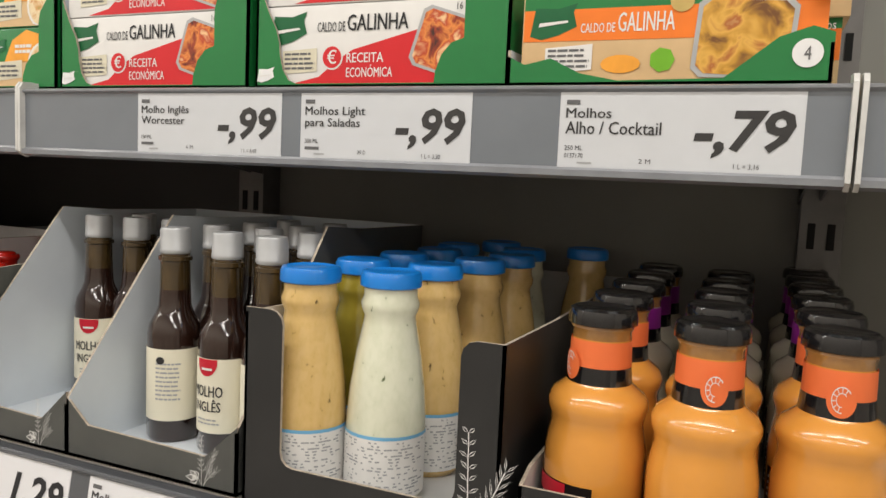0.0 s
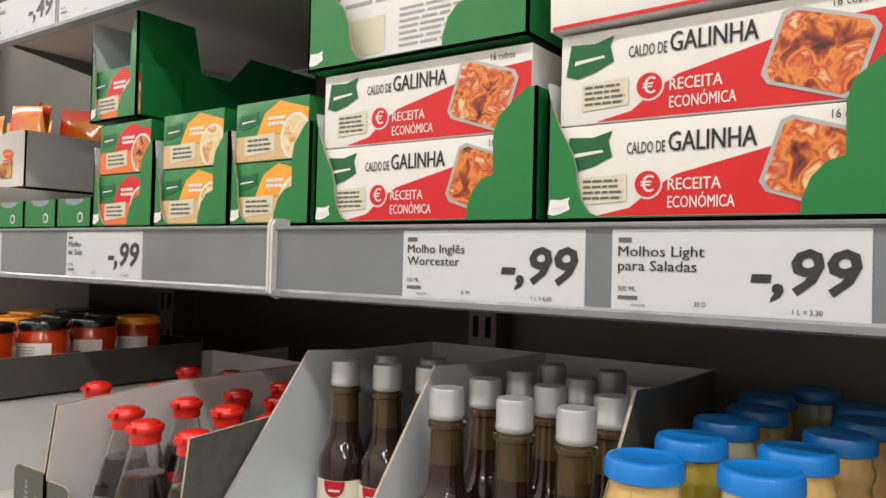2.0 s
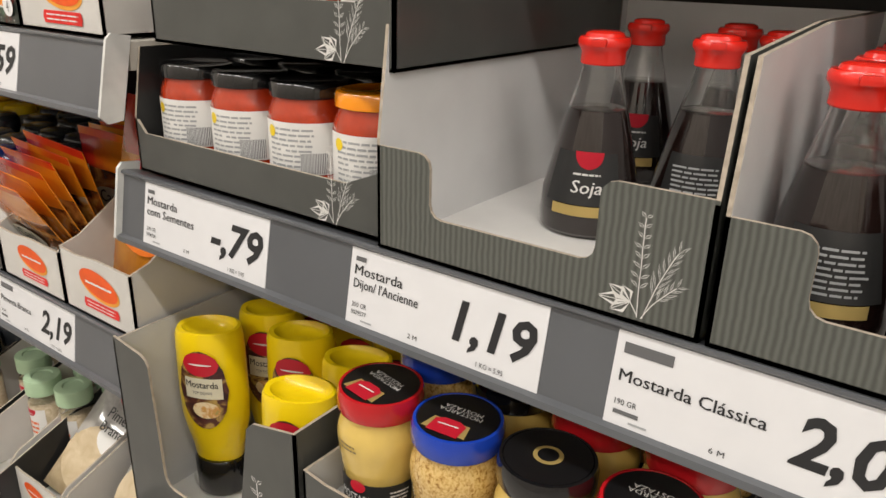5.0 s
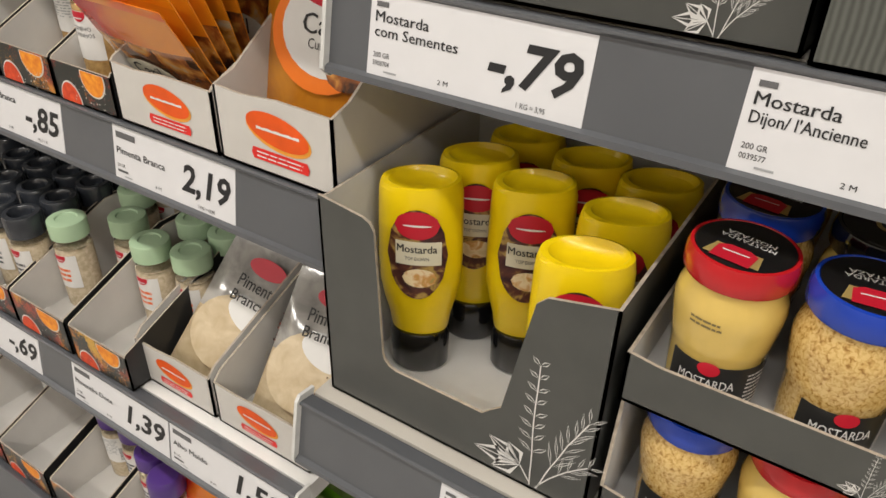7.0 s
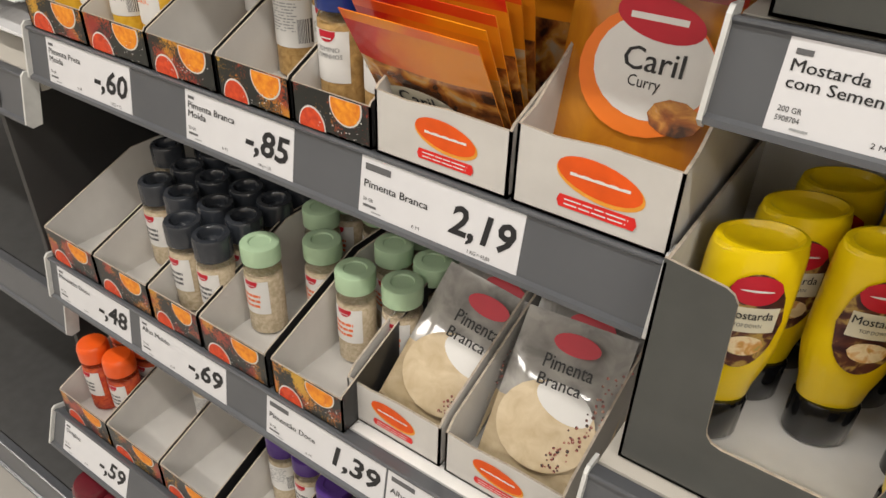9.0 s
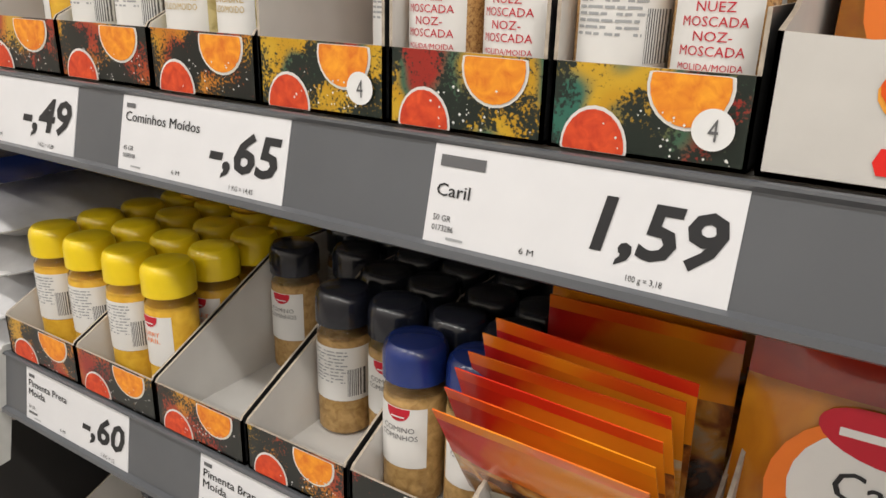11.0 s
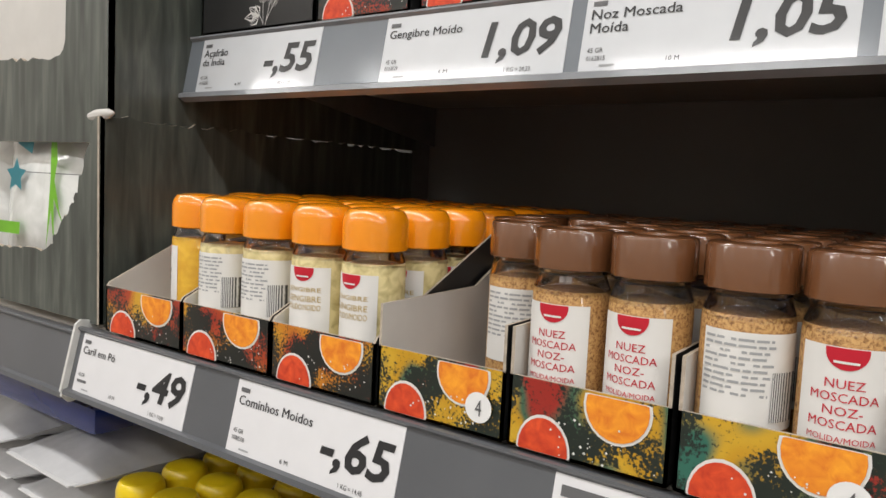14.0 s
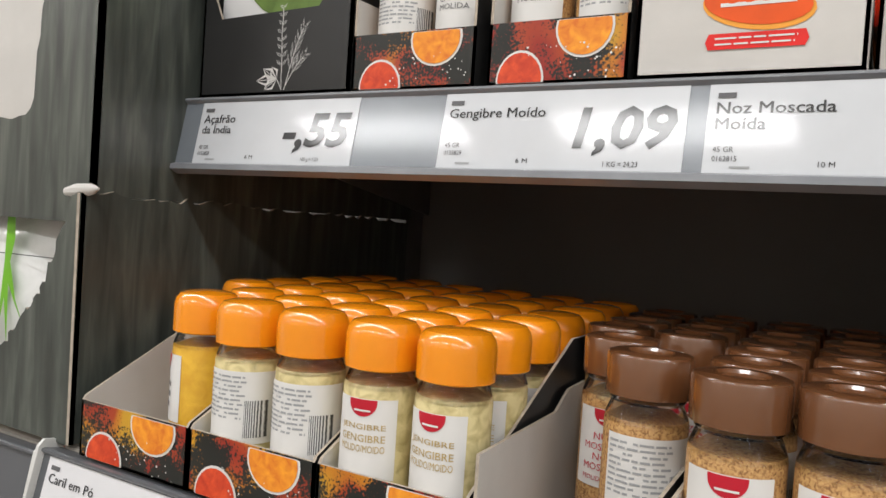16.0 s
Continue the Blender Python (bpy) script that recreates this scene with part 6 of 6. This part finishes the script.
# baking soda in a tall white carton, second level
c = maker_carton(-1.425, -1.300, 0.4475, 1.2155, 0.055, [(0, 0), (0.30, 0), (0.30, 0.168), (0.115, 0.167), (0.100, 0.142), (0.080, 0.106), (0.055, 0.079), (0.025, 0.062), (0, 0.055)], 0.168, 0.066)
part("edge_line", sheet([(0.0, 0.050), (0.025, 0.057), (0.055, 0.073), (0.080, 0.100), (0.100, 0.136), (0.113, 0.160), (0.113, 0.165), (0.099, 0.141), (0.079, 0.105), (0.054, 0.078), (0.025, 0.0615), (0, 0.054)], 0.0008, "orange_mark", "x", 0.1262), c)
BS = pouch("baking_soda_bag", "orange and white plastic bag of baking soda", "bag", 0.108, 0.150, 0.022, ["sachet_curry_shaded", "salt", "sachet_red_shaded"], "baking soda bags", 0.0004, (0.22, 0.74))
part("swirl", decal([(p[0], p[1]) for p in oval(0.006, 0.066, 0.050, 0.052)], -0.0122, "orange_print"), BS, "orange printed swirl")
part("name_panel", decal(oval(0.014, 0.062, 0.042, 0.046), -0.0125, "white"), BS, "white oval name panel")
part("mark_oval", decal(oval(0.014, 0.102, 0.028, 0.012), -0.0129, "badge"), BS)
part("mark_stroke", decal(rect(-0.004, 0.1005, 0.032, 0.1035), -0.0132, "white"), BS)
part("lettering", text("Bicarbonato", 0.060, 0.009, "ink", 0.002), BS, "", pose(-0.024, -0.0132, 0.077))
part("lettering", text("de Sódio", 0.044, 0.010, "ink", 0.002), BS, "", pose(-0.018, -0.0132, 0.062))
PROTOS.append(BS)
for k in range(5):
    copy_thing(BS, pose(-1.362, 0.540 + 0.030 * k, 1.2185, -7, 0, 0))

# ground white pepper pouches, fourth level
for x0, x1 in ((-1.560, -1.452), (-1.446, -1.330)):
    maker_carton(x0, x1, 0.414, 0.6795, 0.050, [(0, 0), (0.3, 0), (0.3, 0.13), (0.16, 0.12), (0.01, 0.06), (0, 0.05)], None, 0.052, 0.055)
WP = pouch("pepper_bag", "clear plastic bag of pale ground white pepper", "bag", 0.104, 0.150, 0.020, ["bag_top", "bag_pepper", "bag_top"], "white pepper bags", 0.0010)
part("pepper_fill", decal(oval(0, 0.052, 0.045, 0.040), -0.0114, "bag_pepper"), WP, "pale ground pepper showing")
part("name_panel", decal(oval(0.010, 0.076, 0.028, 0.015, turn=-15), -0.0118, "white"), WP, "white printed panel")
part("mark_oval", decal(oval(0.004, 0.128, 0.022, 0.010), -0.0119, "badge"), WP)
part("lettering", text("Pimenta", 0.046, 0.013, "ink", 0.003), WP, "", pose(-0.020, -0.0120, 0.101))
part("lettering", text("Branca", 0.040, 0.011, "ink", 0.003), WP, "", pose(-0.020, -0.0120, 0.085))
v, f = [], []
for k in range(70):
    u = rnd.uniform(0, 1)
    px, pz, s = 0.012 + 0.036 * u + rnd.uniform(-0.008, 0.008), 0.022 + 0.095 * u ** 1.5 + rnd.uniform(-0.008, 0.008), rnd.uniform(0.0008, 0.0018)
    bb = len(v)
    v += [(px + s * math.cos(q), -0.0122, pz + s * math.sin(q)) for q in (0, 1.05, 2.1, 3.14, 4.2, 5.25)]
    f.append(tuple(range(bb, bb + 6)))
part("peppercorns", mesh("corns", v, f, "corn"), WP, "printed peppercorns")
PROTOS.append(WP)
for x, n in ((-1.500, 3), (-1.384, 3)):
    for k in range(n):
        copy_thing(WP, pose(x + 0.006, 0.446 + 0.034 * k, 0.6830, -42 + 4 * k, 14 if x < -1.45 else 2, 8))

# upper level: herb box, white cartons with sachets
c = carton("herb_carton", "black carton with white herb drawing and bay leaves inside", -2.006, -1.860, 0.545, 1.4755, 0.28, lambda w: [(0, 0), (w, 0), (w, 0.09), (w - 0.012, 0.09), (w - 0.03, 0.062), (0.02, 0.060), (0.006, 0.09), (0, 0.09)],
           [(0, 0), (0.28, 0), (0.28, 0.1), (0, 0.09)], ("card_black", "card_black", "edge"), 0.1)
add_sprig(c, 0.085, -0.0006, 0.003, 0.060, 7)
b = thing("bay_leaf_bag", "clear bag of dried green bay leaves with a paper label", "bag", m=pose(-1.932, 0.556, 1.479))
part("bag", slab(0.11, 0.03, 0.13, "paper", 0.006, (-0.012, 0.015, 0)), b)
for k in range(9):
    part("leaf", decal(oval(-0.005 + 0.006 * k % 0.05, 0.068 + 0.004 * (k % 4), 0.030, 0.011, 12, turn=8 * k - 20), -0.0006 - 0.0004 * k, "bay_leaf"), b, "dried bay leaf")
maker_carton(-1.660, -1.546, 0.545, 1.4755, 0.060, low, None, 0.056)
maker_carton(-1.543, -1.400, 0.600, 1.4755, 0.062, [(0, 0), (0.3, 0), (0.3, 0.10), (0.14, 0.085), (0, 0.062)], None, 0.05, 0.1)
c = maker_carton(-1.393, -1.281, 0.632, 1.4755, 0.084, [(0, 0), (0.22, 0), (0.22, 0.084), (0, 0.084)], 0.084, 0.034)
part("window", decal(rect(0.030, 0.016, 0.075, 0.038), -0.0012, "sachet_brown"), c)
SN = pouch("seasoning_sachet", "orange foil sachet of seasoning standing in a carton", "sachet", 0.085, 0.12, 0.012, ["sachet_print", "sachet_brown", "sachet_top"], "seasoning sachets", 0.0015)
PROTOS.append(SN)
for x, y, rz, lean in ((-1.352, 0.66, 12, -6), (-1.330, 0.69, -20, 8), (-1.315, 0.73, 30, -4), (-1.345, 0.77, 10, -8), (-1.322, 0.80, -15, 6), (-1.46, 0.64, 15, -10), (-1.50, 0.66, -10, 5), (-1.43, 0.70, 25, -8), (-1.62, 0.60, 5, -6), (-1.60, 0.65, -8, -4)):
    copy_thing(SN, pose(x, y, 1.49 if x > -1.4 else 1.48, lean, 6 * math.sin(9 * x), rz))

# ---- salt bay beyond the spices ----
def torn(x0, z0, x1, z1, seed, n=26):
    r = random.Random(seed)
    return [(x0 + (x1 - x0) * k / n + r.uniform(-0.002, 0.002), z0 + (z1 - z0) * k / n + r.uniform(-0.0025, 0.0025)) for k in range(n + 1)]


b = thing("salt_carton", "dark torn cardboard carton with ragged opening full of salt bags", "carton", "salt cartons", pose(-2.012, 0.452, 1.2165))
part("side_panel", sheet([(0, 0), (0.42, 0), (0.42, 0.172)] + torn(0.40, 0.174, 0.0, 0.177, 4, 60), 0.003, ("dark_card", "card_tan", "edge"), "x", 0.0), b)
part("front_panel", sheet([(0, 0), (0, 0.177)] + torn(-0.010, 0.177, -0.034, 0.120, 5, 14) + torn(-0.036, 0.112, -0.085, 0.060, 9, 20) + torn(-0.092, 0.056, -0.30, 0.048, 6) + [(-0.30, 0)], 0.004, ("dark_card", "card_tan", "edge")), b)
part("torn_lip", lathe([(0.003, 0), (0.005, 0.01), (0.004, 0.024), (0.001, 0.03)], "card_white", 10), b, "pale torn paper edge", pose(-0.020, 0.002, 0.177, 0, 84, 8))
b = thing("salt_carton", "dark wood-print carton torn open above the first", "carton", "salt cartons", pose(-2.015, 0.462, 1.392))
part("side_panel", sheet([(0, 0), (0.42, 0), (0.42, 0.34), (0, 0.34)], 0.004, ("dark_card", "card_tan", "edge"), "x", 0.0), b)
part("front_panel", sheet([(0, -0.02), (0, 0.34)] + torn(-0.045, 0.34, -0.078, 0.062, 7) + torn(-0.083, 0.056, -0.30, 0.062, 8) + [(-0.30, -0.02)], 0.004, ("dark_card", "card_tan", "edge")), b)
part("inner_card", sheet(rect(-0.30, 0.05, -0.004, 0.34), 0.003, "card_white", "y", 0.010), b, "pale grey inner card")
SB = pouch("salt_bag", "white plastic bag of salt with a green printed figure", "bag", 0.225, 0.195, 0.06, ["salt", "salt", "salt"], "salt bags", 0.0016)
fig = [(0.030, 0.175), (0.040, 0.178), (0.044, 0.150), (0.040, 0.130), (0.052, 0.100), (0.066, 0.080), (0.052, 0.096), (0.040, 0.112), (0.046, 0.060), (0.036, 0.100), (0.030, 0.060), (0.032, 0.130)]
part("green_figure", decal([(q[0] * 0.85 - 0.012, q[1] * 0.95 - 0.008) for q in fig], -0.0325, "leaf_green"), SB, "bright green printed blade")
part("star_print", decal([(x, z) for k in range(10) for x, z in [(-0.045 + (0.018 if k % 2 == 0 else 0.009) * math.sin(math.pi * k / 5), 0.118 + (0.018 if k % 2 == 0 else 0.009) * math.cos(math.pi * k / 5))]], -0.0322, "teal"), SB)
part("corner_print", decal([(-0.05, 0.150), (-0.024, 0.140), (-0.020, 0.158), (-0.046, 0.168)], -0.0290, "teal"), SB)
part("line_print", decal(rect(-0.06, 0.1215, 0.095, 0.1222), -0.0318, "ink"), SB)
part("foot_print", decal(rect(-0.075, 0.060, -0.035, 0.072), -0.0318, "leaf_green"), SB)
PROTOS.append(SB)
for k in range(3):
    copy_thing(SB, pose(-2.146 - 0.230 * k, 0.494, 1.2195, -3, 0, 4))
    copy_thing(SB, pose(-2.150 - 0.230 * k, 0.56, 1.2195, -3, 0, 0))
# grey bags and blue packet on the shelf below the salt
GBAG = pouch("rice_bag", "wrinkled clear-grey plastic bag lying on the shelf", "bag", 0.135, 0.22, 0.052, ["grey_bag", "grey_bag", "grey_bag"], "grey bags", 0.0045)
PROTOS.append(GBAG)
part("crimp", slab(0.125, 0.0015, 0.010, "card_bright", 0.0004, (0, 0, 0.214)), GBAG, "pale crimped end seam")
part("crimp", slab(0.125, 0.0015, 0.010, "card_bright", 0.0004, (0, 0, -0.004)), GBAG, "pale crimped end seam")
for k in range(8):
    copy_thing(GBAG, pose(-2.125 - 0.150 * (k % 2) + 0.008 * math.sin(2.3 * k), 0.462 + 0.012 * math.sin(1.7 * k), 0.930 + 0.044 * (k // 2), -90 + 3 * math.sin(k), 0, 5 * math.sin(3.1 * k)))
b = thing("blue_packet", "blue and white plastic packet lying on the grey bags", "packet", m=pose(-2.15, 0.47, 1.104))
part("packet", slab(0.20, 0.24, 0.026, "blue_navy", 0.008, (0, 0.12, 0)), b)
part("white_print", mesh("print", [(x, y, 0.0264) for x, y in oval(-0.01, 0.05, 0.07, 0.035)], [tuple(range(24))], "white"), b)
part("red_print", mesh("print", [(x, y, 0.0267) for x, y in oval(0.03, 0.06, 0.03, 0.02)], [tuple(range(24))], "red_print"), b)

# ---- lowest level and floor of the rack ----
# near-black boards here carry the shade low in the rack
sh = shelf("D5", -2.09, -1.335, 0.175, 0.30, 20, board="board_shaded")
shelf("F3", -2.78, -2.10, 0.56, 0.42, 11, board="board_shaded")
# F4 is an added deck that covers the bright floor with dark
shelf("F4", -2.80, -2.12, 0.17, 0.34, 11, board="board_shaded")
shelf("C0", -1.325, -0.650, 0.30, 0.34, 11, board="board_shaded")
RJ = thing("red_jar", "jar with a glossy dark red lid in plastic wrap", "jar", "red lidded jars")
part("jar", lathe([(0.028, 0), (0.031, 0.005), (0.031, 0.07), (0.027, 0.08)], "tomato", 20), RJ)
part("lid", lathe([(0.029, 0.079), (0.031, 0.081), (0.031, 0.092), (0.027, 0.098), (0.015, 0.1), (0.002, 0.1)], "maroon", 20), RJ, "dark red lid")
PROTOS.append(RJ)
carton("jar_tray", "dark tray of red lidded jars", -2.085, -1.865, 0.312, 0.178, 0.3, lambda w: rect(0, 0, w, 0.05), [(0, 0), (0.3, 0), (0.3, 0.06), (0, 0.05)], ("card_black", "card_grey_warm", "edge"), 0.06)
for i in range(3):
    for j in range(4):
        copy_thing(RJ, pose(-2.045 + 0.066 * i, 0.350 + 0.066 * j, 0.181))
carton("jar_tray", "dark tray of orange capped jars", -1.855, -1.62, 0.312, 0.178, 0.3, lambda w: rect(0, 0, w, 0.05), [(0, 0), (0.3, 0), (0.3, 0.06), (0, 0.05)], ("card_black", "card_black", "edge"), 0.06)
for i in range(4):
    for j in range(3):
        copy_thing(R_FRONT, pose(-1.825 + 0.056 * i, 0.345 + 0.056 * j, 0.181))
# sachets at the right of the fifth level
OS = pouch("paprika_bag", "orange and white plastic bag of paprika", "bag", 0.10, 0.16, 0.02, ["sachet_print", "white", "orange_print"], "paprika bags", 0.001)
GS = pouch("herb_bag", "bright green plastic bag of dried herbs", "bag", 0.12, 0.12, 0.02, ["leaf_green", "leaf_green", "bay_leaf"], "herb bags", 0.001)
PROTOS += [OS, GS]
for k in range(3):
    copy_thing(OS, pose(-1.480, 0.400 + 0.03 * k, 0.427, -20, -12, 10))
    copy_thing(GS, pose(-1.388, 0.405 + 0.03 * k, 0.427, -24, 0, -5))

# the first of each kind, from which the rest were copied, is not kept as a spare
for proto in PROTOS:
    for ob in (*proto.children_recursive, proto):
        bpy.data.objects.remove(ob)
